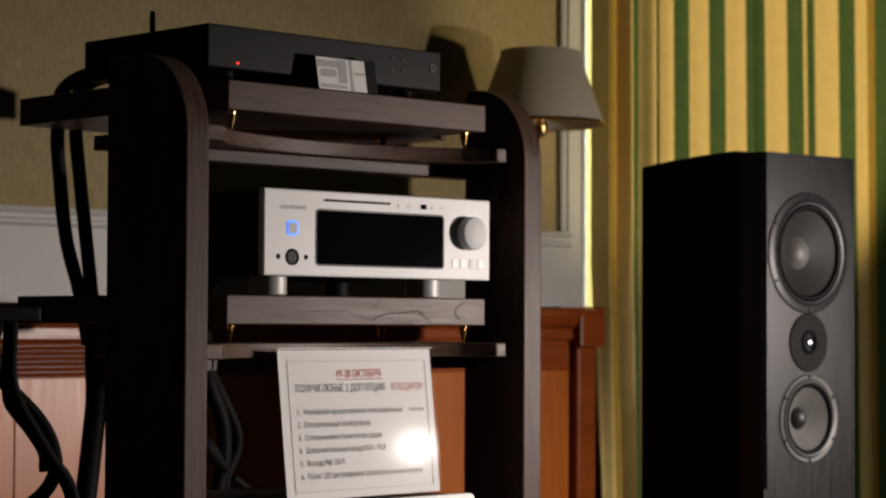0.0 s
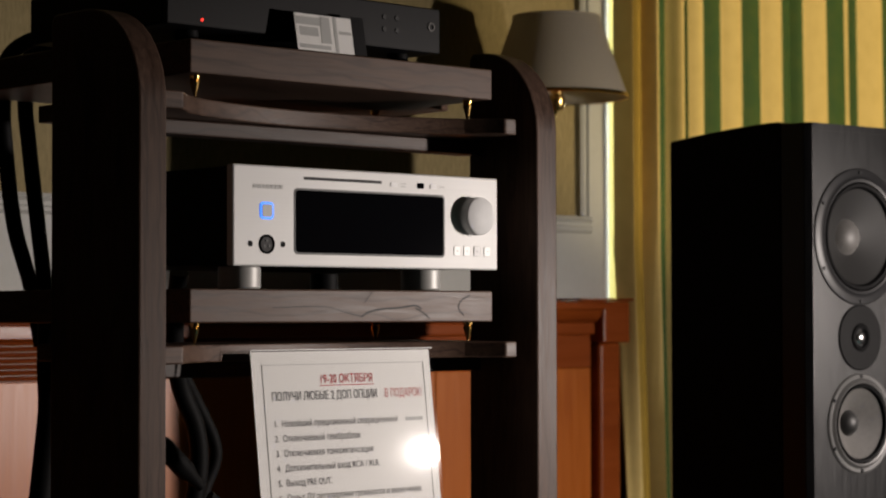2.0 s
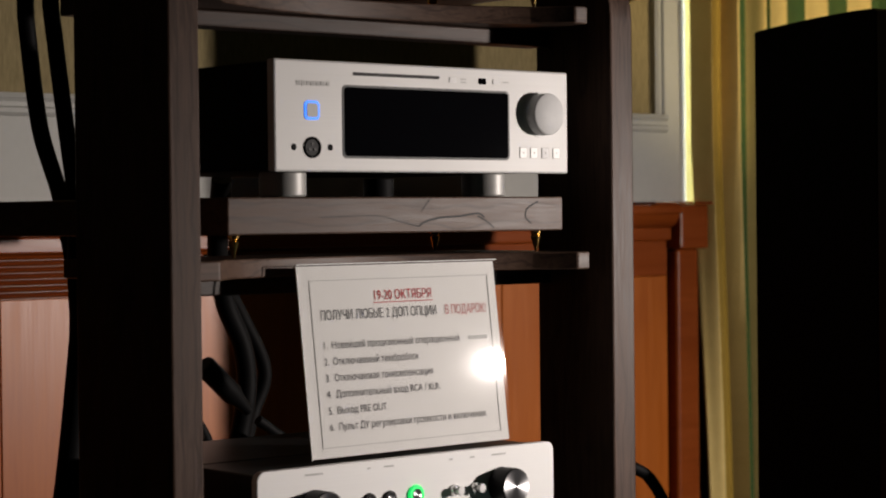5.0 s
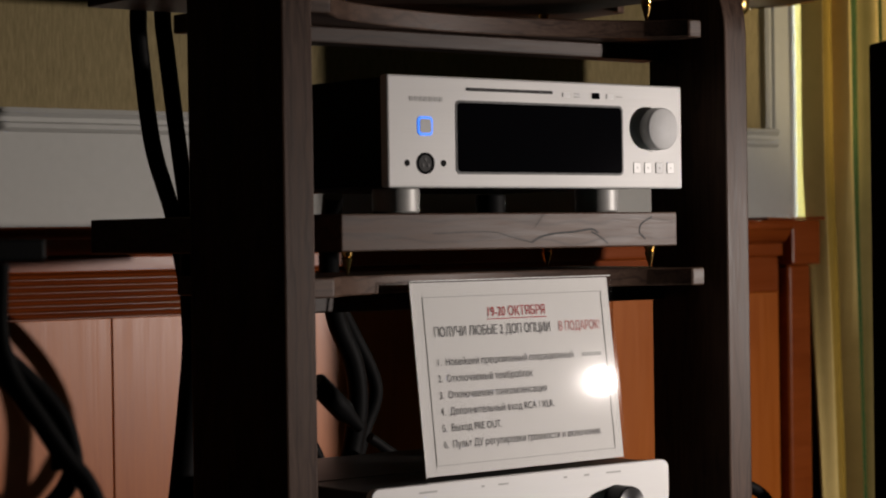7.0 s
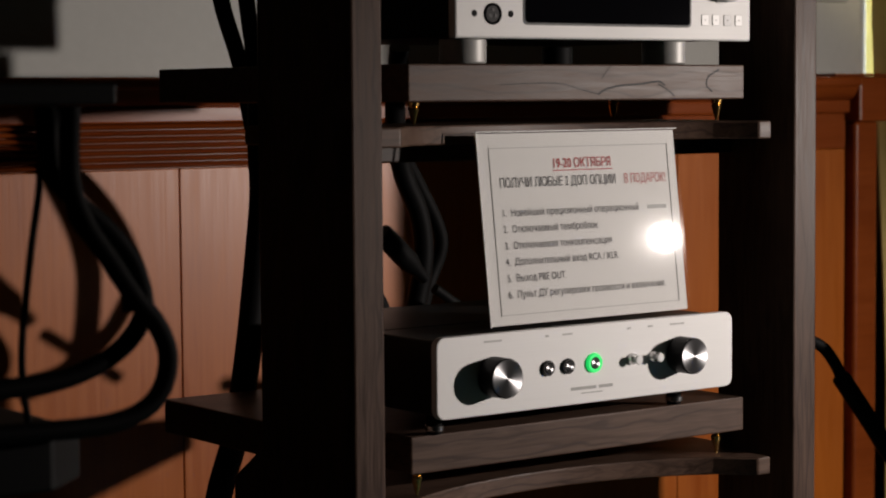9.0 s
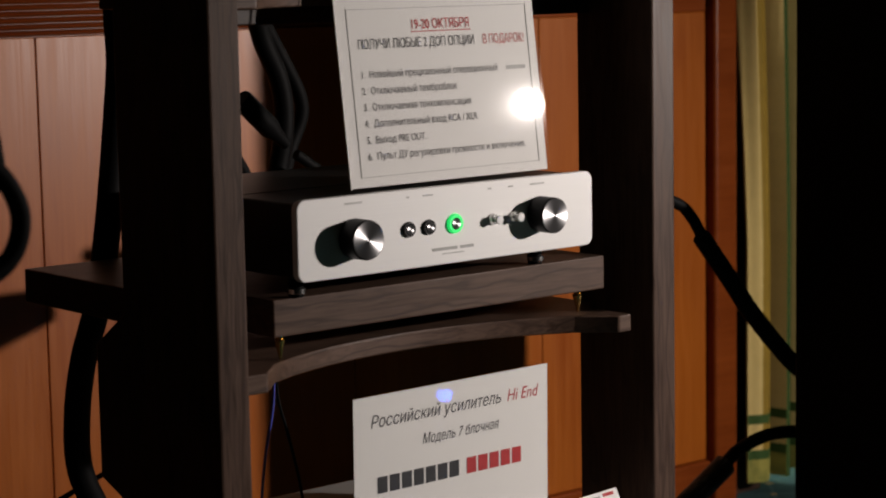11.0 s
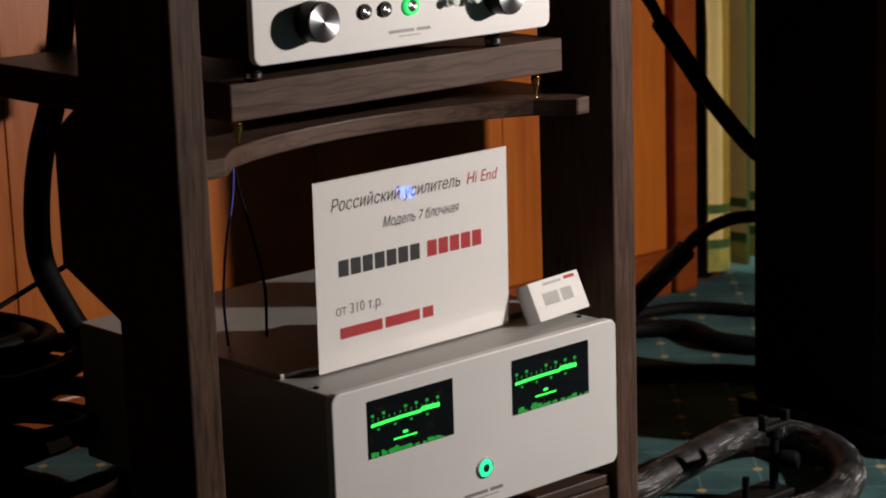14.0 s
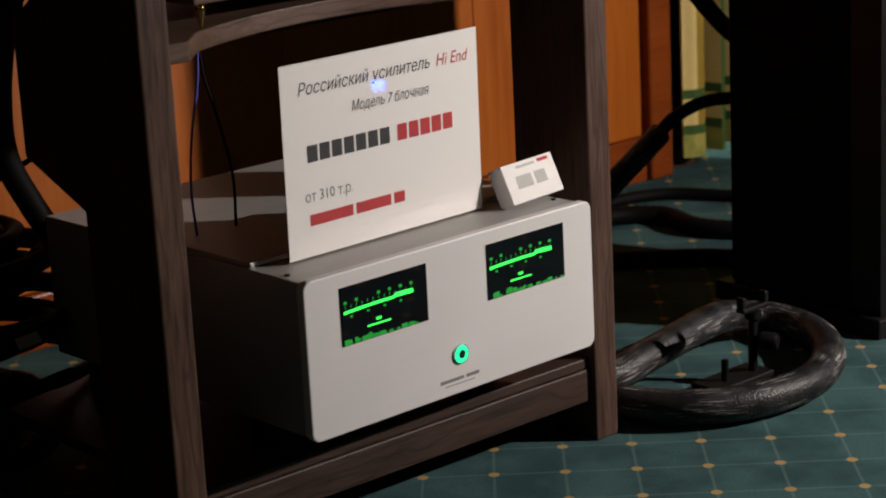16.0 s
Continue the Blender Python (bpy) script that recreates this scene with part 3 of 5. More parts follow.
def build_curtain():
    """Striped drapery in folds of uneven depth; a strip that turns into a fold shows narrower than the cloth's stripe."""
    CREAM, GREEN, GOLD = 0, 1, 2
    # shown width, colour, depth of the cloth at the strip's far side
    strips = [(0.005, CREAM, 0.852), (0.028, GOLD, 0.857), (0.015, GOLD, 0.890), (0.030, CREAM, 0.850), (0.059, GREEN, 0.880), (0.032, CREAM, 0.860), (0.012, GREEN, 0.864), (0.047, CREAM, 0.860),
              (0.054, GREEN, 0.860), (0.070, CREAM, 0.860), (0.060, GREEN, 0.860), (0.073, CREAM, 0.858), (0.041, GREEN, 0.868), (0.036, GREEN, 0.860),
              (0.082, CREAM, 0.858), (0.067, GREEN, 0.860), (0.027, CREAM, 0.868), (0.027, GREEN, 0.864), (0.089, CREAM, 0.858), (0.072, GREEN, 0.860),
              (0.054, CREAM, 0.862), (0.041, GOLD, 0.868)]
    rnd = random.Random(5)
    reach = 1.622 + sum(k[0] for k in strips)
    while reach < 4.9:
        k = len(strips) % 2
        strips.append((rnd.uniform(0.062, 0.085), (GREEN, CREAM)[k], rnd.uniform(0.855, 0.885)))
        reach += strips[-1][0]
    bm = bmesh.new()
    uv = bm.loops.layers.uv.new("UVMap")
    xs, ys, us, hue = [1.622], [0.887], [0.0], []
    for width, colour, depth in strips:
        x0, y0 = xs[-1], ys[-1]
        for k in range(1, 7):
            q = k / 6
            x, y = x0 + width * q, y0 + (depth - y0) * (0.5 - 0.5 * math.cos(math.pi * q)) - 0.005 * math.sin(math.pi * q)
            us.append(us[-1] + math.hypot(x - xs[-1], y - ys[-1]))
            xs.append(x), ys.append(y), hue.append(colour)
    levels = [0.028, 0.072, 0.090, 0.140, 0.158] + [0.158 + (2.79 - 0.158) * k / 16 for k in range(1, 17)]
    sheets = []
    for back in (0.0, 0.005):
        grid = []
        for z in levels:
            k = z / 2.79
            row = []
            for i, (x, y) in enumerate(zip(xs, ys)):
                loose = max(0.0, 1.0 - (x - 1.622) / 0.25)
                low = min(1.0, max(0.0, 1.15 - z) * 1.6)
                lean = 0.004 * math.sin(4.1 * k + i * 0.021) + loose * (0.030 * low * min(1.0, 0.25 + i / 8) - 0.004 * max(0.0, z - 1.0))
                if i <= 6:
                    y += (0.852 - y) * 0.7 * low
                y += 0.075 * low * max(0.0, 1 - abs(x - 1.680) / 0.020, 1 - abs(x - 1.745) / 0.030)
                swing = 1.25 - 0.35 * k + 0.2 * math.sin(3.0 * k + 0.013 * i)
                row.append(bm.verts.new((x + lean, 0.874 + (y - 0.874) * swing + 0.004 * math.sin(5 * k + i * 0.03) + back, z)))
            grid.append(row)
        sheets.append(grid)
    front, rear = sheets
    last = len(xs) - 1
    for j in range(len(levels) - 1):
        for grid in sheets:
            for i in range(last):
                f = bm.faces.new((grid[j][i], grid[j][i + 1], grid[j + 1][i + 1], grid[j + 1][i]))
                f.material_index = hue[i]
                if hue[i] != GREEN and j in (0, 1, 3):
                    f.material_index = GREEN if j else 3
                for loop, (a, c) in zip(f.loops, ((i, j), (i + 1, j), (i + 1, j + 1), (i, j + 1))):
                    loop[uv].uv = (us[a], levels[c])
        for i in (0, last):
            bm.faces.new((front[j][i], front[j + 1][i], rear[j + 1][i], rear[j][i]))
    for j in (0, len(levels) - 1):
        for i in range(last):
            bm.faces.new((front[j][i], front[j][i + 1], rear[j][i + 1], rear[j][i])).material_index = hue[i]
    solo("curtain", bm, DRAPE, "floor-length curtain with cream and green stripes hanging in folds", "curtain")


def build_sconce():
    s = thing("wall_lamp", pose(1.275, 0.715, 1.404), "unlit wall lamp with a cream cone shade and brass fitting", "lamp")
    part("shade", lathe([(0.128, 0.012), (0.130, 0.012), (0.078, 0.158), (0.076, 0.158), (0.126, 0.014), (0.128, 0.012)], seg=48), SHADE, s, "cream linen shade")
    part("lower_binding", lathe([(0.1305, 0.010), (0.1325, 0.011), (0.1305, 0.017), (0.1285, 0.017), (0.1305, 0.010)], seg=48), BRASS, s, "gold braid")
    part("upper_binding", lathe([(0.078, 0.153), (0.081, 0.154), (0.080, 0.160), (0.076, 0.160), (0.078, 0.153)], seg=48), SHADE, s)
    part("socket", lathe([(0, -0.012), (0.010, -0.012), (0.015, -0.004), (0.015, 0.012), (0.011, 0.016), (0.013, 0.05), (0, 0.05)], seg=24), BRASS, s, "brass lamp socket")
    part("arm", tube([(0, 0, -0.008), (0.0, 0.03, -0.03), (0.0, 0.09, -0.03), (0, 0.175, 0.0)], 0.006), BRASS, s, "curved brass arm")
    part("wall_plate", lathe([(0, 0), (0.035, 0), (0.04, 0.006), (0.03, 0.014), (0, 0.016)], Matrix.Translation((0, 0.1845, 0.0)) @ FRONT, 28), BRASS, s, "round brass wall plate")


build_room()
build_wainscot()
build_curtain()
build_sconce()


# ---- the rack ----
PX0, PX1, QX0, QX1 = -0.146, -0.108, 0.482, 0.520  # left and right panels


def side_panel(add, x0, x1, rear):
    side = [(-0.0205, 0.0), (-0.0205, 1.262)]
    side += [(0.0895 - 0.11 * math.cos(radians(a)), 1.262 + 0.112 * math.sin(radians(a))) for a in range(9, 91, 9)]
    add("side_panel", prism(side + rear, "x", x0, x1, 0.0025), RACK_Z, "upright panel with a rounded top corner")


def build_rack():
    r = thing("audio_rack", pose(0.187, 0.05, 0), "tall dark-stained ash hi-fi rack with rounded side panels", "rack")
    inv = Matrix.Translation((-0.187, -0.05, 0))

    def add(name, bm, mat, label=""):
        bm.transform(inv)
        return part(name, bm, mat, r, label)

    side_panel(add, PX0, PX1, [(0.154, 1.374), (0.160, 1.366), (0.160, 0.64), (0.220, 0.60), (0.220, 0.45), (0.108, 0.405), (0.108, 0.0)])
    side_panel(add, QX0, QX1, [(0.1025, 1.374), (0.1085, 1.366), (0.1085, 0.0)])
    # bowed shelf boards that carry the platforms
    for z in (1.255, 0.965, 0.568):
        front = [(PX1, -0.013)] + [(PX1 + 0.028 + (0.432 - PX1 - 0.028) * k / 14, -0.013 + 0.092 * math.sin(math.pi * k / 14) ** 0.6) for k in range(15)] + [(0.452, -0.013), (0.452, 0.055), (QX0, 0.085)]
        add("bowed_shelf", prism(front + [(QX0, 0.25), (PX1, 0.25)], "z", z, z + 0.021, 0.002), RACK_X, "shelf board with a hollowed front edge")
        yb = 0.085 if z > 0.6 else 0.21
        add("crossbeam", box(PX1, QX0, yb, yb + 0.035, z - (0.019 if z > 0.6 else 0.031), z - 0.001, 0.002), RACK_SHADED)
    add("front_rail", box(PX1, QX0, -0.012, 0.02, 0.052, 0.094, 0.002), RACK_SHADED, "low front rail")
    add("base_board", box(PX1, QX0, -0.010, 0.44, 0.0945, 0.108, 0.002), RACK_SHADED)
    for x in (PX1 + 0.03, QX0 - 0.03):
        add("levelling_foot", lathe([(0, 0.001), (0.008, 0.001), (0.008, 0.006), (0.004, 0.012), (0.004, 0.052), (0, 0.052)], Matrix.Translation((x, 0.03, 0)), 14), BLACK_METAL)
    return r


def build_platform(z, low, cracked=False):
    """Thick plank on four brass spikes, standing on a bowed shelf."""
    p = thing("isolation_platform", pose(0.193, 0.2, low), "thick dark-stained ash platform on pointed brass spikes", "shelf", "isolation platforms of the rack")
    inv = Matrix.Translation((-0.193, -0.2, -low))
    pts = [(-0.050, 0.016), (0.436, 0.016), (0.436, 0.14), (0.496, 0.165), (0.496, 0.44), (-0.110, 0.44), (-0.110, 0.165), (-0.050, 0.14)]
    bm = prism(pts, "z", z - 0.040, z, 0.0018)
    bm.transform(inv)
    part("plank", bm, RACK_X, p, "ash plank with visible grain")
    if cracked:
        # dark open grain on the front face: runs of (share of length, share of depth)
        for run, wide in (([(0.536, 0.83), (0.56, 0.69), (0.605, 0.59), (0.665, 0.55), (0.72, 0.48), (0.741, 0.59)], 0.0011), ([(0.72, 0.55), (0.75, 0.72), (0.772, 0.90)], 0.0008),
                          ([(0.916, 0.14), (0.882, 0.34), (0.875, 0.59), (0.894, 0.79)], 0.0009), ([(0.25, 0.55), (0.41, 0.52), (0.48, 0.69), (0.536, 0.83)], 0.0005), ([(0.574, 0.03), (0.545, 0.41)], 0.0004)):
            line = tube([(-0.050 + 0.486 * a, 0.016, z - 0.040 * b) for a, b in run], wide, 14, 6)
            line.transform(inv @ Matrix.Translation((0, 0.0154, 0)) @ Matrix.Diagonal((1, 0.02, 1, 1)))
            part("grain_crack", line, BLACK, p)
    h = z - 0.040 - low
    for x in (-0.026, 0.414):
        for y in (0.040, 0.225):
            m = inv @ Matrix.Translation((x, y, low))
            part("spike", lathe([(0, 0.0), (0.0012, 0.0005), (0.0058, h * 0.66), (0.0062, h * 0.72), (0.0045, h * 0.78), (0.0062, h * 0.84), (0.0066, h - 0.0002), (0, h - 0.0002)], m, 16), BRASS, p, "polished brass cone")
    return p


build_rack()
for top, low in ((1.342, 1.2765), (1.0515, 0.9865), (0.6584, 0.5895)):
    build_platform(top, low, 1.0 < top < 1.2)


# ---- the devices ----
def feet(parent, spots, r, h, mat, label=""):
    for x, y in spots:
        part("foot", lathe([(0, -h), (r * 0.92, -h), (r, -h + 0.002), (r, -0.0015), (r * 0.96, 0), (0, 0)], Matrix.Translation((x, y, 0)), 28), mat, parent, label)


def build_streamer():
    """Silver player with a wide dark display."""
    w, h = 0.43, 0.1195
    d = thing("network_player", pose(0, 0, 1.0783), "silver network player with wide dark display and large knob", "audio player")
    part("body", box(0.003, w - 0.003, 0.0135, 0.345, 0.002, h - 0.002, 0.002), BLACK_METAL, d, "black metal case")
    plate = part("faceplate", box(0, w, 0.0, 0.013, 0, h, 0.0022), SILVER, d, "satin silver front plate")
    part("display_bezel", prism(rounded(0.2445, 0.0795, 0.006, 0.2135, 0.0545), "y", -0.0006, 0.0005), INK_GREY, plate)
    part("display", prism(rounded(0.239, 0.0745, 0.0045, 0.2135, 0.0545), "y", -0.0014, 0.0003), SCREEN, plate, "switched-off black glass display")
    part("disc_slot", prism(rounded(0.124, 0.0036, 0.0016, 0.168, h - 0.0130, 3), "y", -0.0006, 0.0003), BLACK, plate)
    part("power_button", prism(rounded(0.0205, 0.0205, 0.005, 0.0497, h * 0.55), "y", -0.0010, 0.0003, 0.0005, 1), BLUE_GLOW, plate, "button with a glowing blue ring")
    part("button_face", prism(rounded(0.0148, 0.0148, 0.003, 0.0497, h * 0.55), "y", -0.0016, 0.0), LIGHT_FACE, plate, "pale square button")
    sock = part("headphone_socket", lathe([(0.0085, 0), (0.0115, 0), (0.0115, 0.0014), (0.0100, 0.002), (0.0088, 0.0006), (0.0, 0.0005)], facing(0.050, 0.0003, h * 0.217), 28), BLACK, plate, "black round socket")
    for a in (90, 210, 330):
        part("pin_hole", lathe([(0, 0.0009), (0.0019, 0.0009), (0.0019, 0.0004)], facing(0.050 + 0.0042 * math.cos(radians(a)), 0.0, h * 0.217 + 0.0042 * math.sin(radians(a))), 10), BASKET, sock)
    for x in (0.0253, 0.0742):
        part("jack", lathe([(0, 0.0006), (0.0030, 0.0008), (0.0036, 0.0004), (0.0036, 0)], facing(x, 0.0001, h * 0.22), 16), RUBBER, plate)
    knob = part("volume_knob", lathe([(0, 0.0160), (0.0222, 0.0160), (0.0240, 0.0148), (0.0244, 0.0136), (0.0244, 0.001), (0, 0.0005)], facing(0.3855, 0.0, h * 0.575), 48), LIGHT_FACE, plate, "large turned aluminium knob")
    part("knob_ring", lathe([(0.0250, 0.0), (0.0264, 0.0), (0.0264, 0.0012), (0.0250, 0.0012)], facing(0.3855, 0.0, h * 0.575), 48), SILVER, knob)
    for k, x in enumerate((0.3576, 0.3745, 0.3926, 0.4106)):
        b = part("key", prism(rounded(0.0112, 0.0128, 0.0016, x, h * 0.20, 3), "y", -0.0006, 0.0003), INK_PALE, plate)
        part("key_face", prism(rounded(0.0102, 0.0118, 0.0012, x, h * 0.20, 3), "y", -0.0008, 0.0), WHITE_FACE if k == 2 else SILVER_PALE, b)
        part("symbol", box(x - 0.0011, x + 0.0011, -0.0010, -0.0007, h * 0.20 - 0.0008, h * 0.20 + 0.0008), INK_PALE, b)
    for x, ww in ((0.250, 0.0105), (0.3163, 0.0105)):
        part("indicator", prism(rounded(ww, 0.0058, 0.0012, x, h - 0.0150, 3), "y", -0.0009, 0.0003), WHITE_FACE, plate)
    part("receiver_window", prism(rounded(0.0110, 0.0070, 0.0012, 0.2947, h - 0.0150, 3), "y", -0.0008, 0.0003), SCREEN, plate)
    part("maker_mark", bars([0.0055, 0.005, 0.004, 0.0055, 0.005, 0.0055, 0.0045], 0.0052, 0.0016, 0.0515, h * 0.79, 0.0), INK_FAINT, plate)
    bar_parts("mark", plate, INK_PALE, [(0.266, h - 0.0135, 0.008, 0.0012), (0.266, h - 0.0170, 0.008, 0.0012), (0.331, h - 0.015, 0.009, 0.0012)], 0.0)
    feet(d, [(0.036, 0.035), (0.326, 0.035)], 0.0255, 0.0265, SILVER_BODY, "turned aluminium foot")
    feet(d, [(0.045, 0.30), (0.385, 0.30)], 0.0195, 0.0265, RUBBER, "black foot")


def small_knob(parent, x, z, r, length, name="selector_knob"):
    k = part(name, lathe([(0, length + 0.0003), (r * 0.93, length + 0.0003), (r * 0.95, length - 0.0005)], facing(x, 0, z), 40), TURNED, parent, "turned steel cap")
    part("knob_barrel", lathe([(r * 0.94, length - 0.0004), (r * 0.985, length - 0.0008), (r, length - 0.0022), (r, 0.001), (0, 0.0008)], facing(x, 0, z), 40), BLACK_METAL, k, "black barrel")
    return k


def build_preamp():
    w, h = 0.428, 0.0864
    d = thing("preamplifier", pose(-0.0459, -0.0249, 0.6802, 0, 0, 0.62), "low silver preamplifier with two black knobs and green lamp", "amplifier")
    part("body", box(0.006, w - 0.006, 0.0105, 0.335, 0.003, h - 0.004, 0.002), DARK_BODY, d, "dark grey metal case")
    part("lid_joint", box(0.006, w - 0.006, 0.13, 0.1312, h - 0.0042, h - 0.0034), BASKET, d)
    bm = prism(rounded(w, h, 0.0105, w / 2, h / 2), "y", 0.0, 0.010, 0.0012)
    plate = part("faceplate", bm, SILVER_PALE, d, "pale silver front plate with rounded corners")
    small_knob(plate, 0.0745, h * 0.47, 0.0215, 0.025)
    small_knob(plate, 0.3437, h * 0.50, 0.0205, 0.026)
    for x in (0.1495, 0.178):
        button = part("push_button", lathe([(0, 0.0042), (0.0048, 0.0042), (0.0058, 0.003), (0.0060, 0), (0, 0)], facing(x, 0, h * 0.50), 24), TURNED, plate, "small turned steel push button")
        part("button_collar", lathe([(0.0062, 0.0), (0.0062, 0.0034), (0.0078, 0.0034), (0.0084, 0.0024), (0.0086, 0.0)], facing(x, 0, h * 0.50), 24), BASKET, button, "dark collar")
    lampy = part("power_lamp", lathe([(0.0068, 0.0034), (0.0100, 0.0034), (0.0108, 0.002), (0.0110, 0)], facing(0.2155, 0, h * 0.507), 28), GREEN_SIGNAL, plate, "glowing green ring")
    part("lamp_button", lathe([(0, 0.0040), (0.0058, 0.0040), (0.0068, 0.0030), (0.0068, 0)], facing(0.2155, 0, h * 0.507), 24), TURNED, lampy)
    for x in (0.272, 0.304):
        t = part("toggle_switch", lathe([(0, 0.005), (0.0052, 0.005), (0.0062, 0.003), (0.0066, 0), (0, 0)], facing(x, 0, h * 0.505), 20), CHROME, plate, "polished toggle switch")
        part("toggle_lever", lathe([(0, 0.0135), (0.0048, 0.0130), (0.0054, 0.0115), (0.0026, 0.005), (0, 0.005)], facing(x, 0, h * 0.505), 18), WHITE_FACE, t)
    bar_parts("printed_mark", plate, INK_FAINT, [(x, h * 0.905, ww, 0.0019) for x, ww in ((0.0745, 0.024), (0.1495, 0.004), (0.178, 0.014), (0.268, 0.005), (0.300, 0.007), (0.3407, 0.022))], 0.0)
    part("maker_mark", bars([0.032], 0.0011, 0.001, 0.213, h * 0.135, 0.0, bars([0.036, 0.020], 0.0034, 0.004, 0.213, h * 0.20, 0.0)), INK_PALE, plate)
    feet(d, [(0.030, 0.045), (w - 0.05, 0.045), (0.030, 0.29), (w - 0.05, 0.29)], 0.0085, 0.0216, RUBBER, "small black round foot")
    for x in (0.030, w - 0.05):
        part("foot_collar", lathe([(0.0088, -0.0085), (0.0102, -0.0075), (0.0102, -0.0025), (0.0088, -0.0015)], Matrix.Translation((x, 0.045, -0.010)), 28), CHROME, d, "polished steel collar")


def build_power_amp():
    w, h = 0.439, 0.1785
    d = thing("power_amplifier", pose(-0.012, -0.085, 0.1518, 0, 0, 1.21), "large silver power amplifier with two green-lit level meters", "amplifier")
    part("body", box(0.005, w - 0.005, 0.0125, 0.495, 0.003, h - 0.003, 0.002), SILVER_BODY, d, "grey metal case")
    part("top_plate", box(0.010, w - 0.010, 0.10, 0.27, h - 0.003, h + 0.003, 0.001), SILVER_BODY, d, "raised silver cover plate")
    for x in (0.016, w - 0.016):
        part("screw", lathe([(0, 0.0018), (0.003, 0.0018), (0.0034, 0.0)], Matrix.Translation((x, 0.045, h - 0.003)), 14), BLACK_METAL, d)
    plate = part("faceplate", prism(rounded(w, h, 0.0110, w / 2, h / 2), "y", 0.0, 0.012, 0.0014), SILVER, d, "thick silver front plate with rounded corners")
    z0, z1 = 0.0966, 0.1619
    for x0, x1 in ((0.0483, 0.1732), (0.2655, 0.3904)):
        meter = part("level_meter", box(x0, x1, -0.0012, 0.0003, z0, z1, 0.0004, 1), SCREEN, plate, "dark glass meter window")
        mw = x1 - x0
        def arc(u):
            return z0 + 0.0365 + 0.0020 * (1 - (2 * u - 1) ** 2)
        over, under = [], []
        for k in range(25):
            u = 0.03 + 0.80 * k / 24
            t = 0.0016 if k < 18 else 0.0024
            z = arc(u) + (0.002 if k >= 18 else 0)
            over.append((x0 + u * mw, z + t))
            under.append((x0 + u * mw, z - t))
        scale = prism(over + under[::-1], "y", -0.0016, -0.0011)
        part("scale_arc", scale, METER_GLOW, meter, "glowing green scale")
        marks = None
        for k in range(13):
            u = 0.05 + 0.76 * k / 12
            z = arc(u) + 0.0055
            marks = box(x0 + u * mw - 0.0004, x0 + u * mw + 0.0004, -0.0016, -0.0011, z - 0.0016, z + 0.0016, bm=marks)
            if k % 2 == 0 and k not in (4,):
                marks = box(x0 + u * mw - 0.0020, x0 + u * mw + 0.0020, -0.0016, -0.0011, z + 0.0036, z + 0.0068, bm=marks)
            if k % 3 == 1:
                marks = box(x0 + u * mw - 0.0017, x0 + u * mw + 0.0017, -0.0016, -0.0011, z - 0.0125, z - 0.0102, bm=marks)
        part("scale_marks", marks, METER_DIM, meter)
        part("unit_mark", bars([0.034], 0.0016, 0.002, x0 + 0.42 * mw, z0 + 0.0150, -0.0012, bars([0.007], 0.0026, 0.001, x0 + 0.42 * mw, z0 + 0.0205, -0.0012)), METER_GLOW, meter)
        needle = bmesh.new()
        q = [needle.verts.new(v) for v in ((x0 + 0.405 * mw, -0.0015, z0 + 0.004), (x0 + 0.415 * mw, -0.0015, z0 + 0.004), (x0 + 0.305 * mw, -0.0015, z0 + 0.040), (x0 + 0.300 * mw, -0.0015, z0 + 0.040))]
        needle.faces.new(q)
        part("needle", needle, BASKET, meter, smooth=False)
        low = None
        rnd = random.Random(int(x0 * 1000))
        for k in range(26):
            a = rnd.uniform(0.02, 0.94)
            ht = rnd.uniform(0.002, 0.0085) * (1.0 - 0.6 * a)
            low = box(x0 + a * mw, x0 + min(0.98, a + rnd.uniform(0.02, 0.07)) * mw, -0.0015, -0.0011, z0 + 0.0010, z0 + 0.001 + ht, bm=low)
        part("lit_lower_edge", low, METER_DIM, meter, "dim green light along the lower edge")
    ring = part("power_button", lathe([(0.0052, 0.0035), (0.0090, 0.0035), (0.0102, 0.0018), (0.0106, 0)], facing(0.2188, 0, 0.0457), 32), GREEN_GLOW, plate, "glowing green ring button")
    part("button_core", lathe([(0, 0.0030), (0.0050, 0.0030), (0.0052, 0.0)], facing(0.2188, 0, 0.0457), 24), BASKET, ring)
    part("button_rim", lathe([(0.0106, 0.0), (0.0118, 0.0), (0.0114, 0.0022), (0.0106, 0.0024)], facing(0.2188, 0, 0.0457), 32), CHROME, ring)
    part("maker_mark", bars([0.046], 0.0009, 0.001, 0.2165, 0.0118, 0.0, bars([0.036, 0.020], 0.0038, 0.004, 0.2165, 0.0178, 0.0)), INK_GREY, plate)
    feet(d, [(0.05, 0.14), (w - 0.06, 0.14), (0.05, 0.46), (w - 0.06, 0.46)], 0.022, 0.0437, BLACK_METAL, "black round foot")


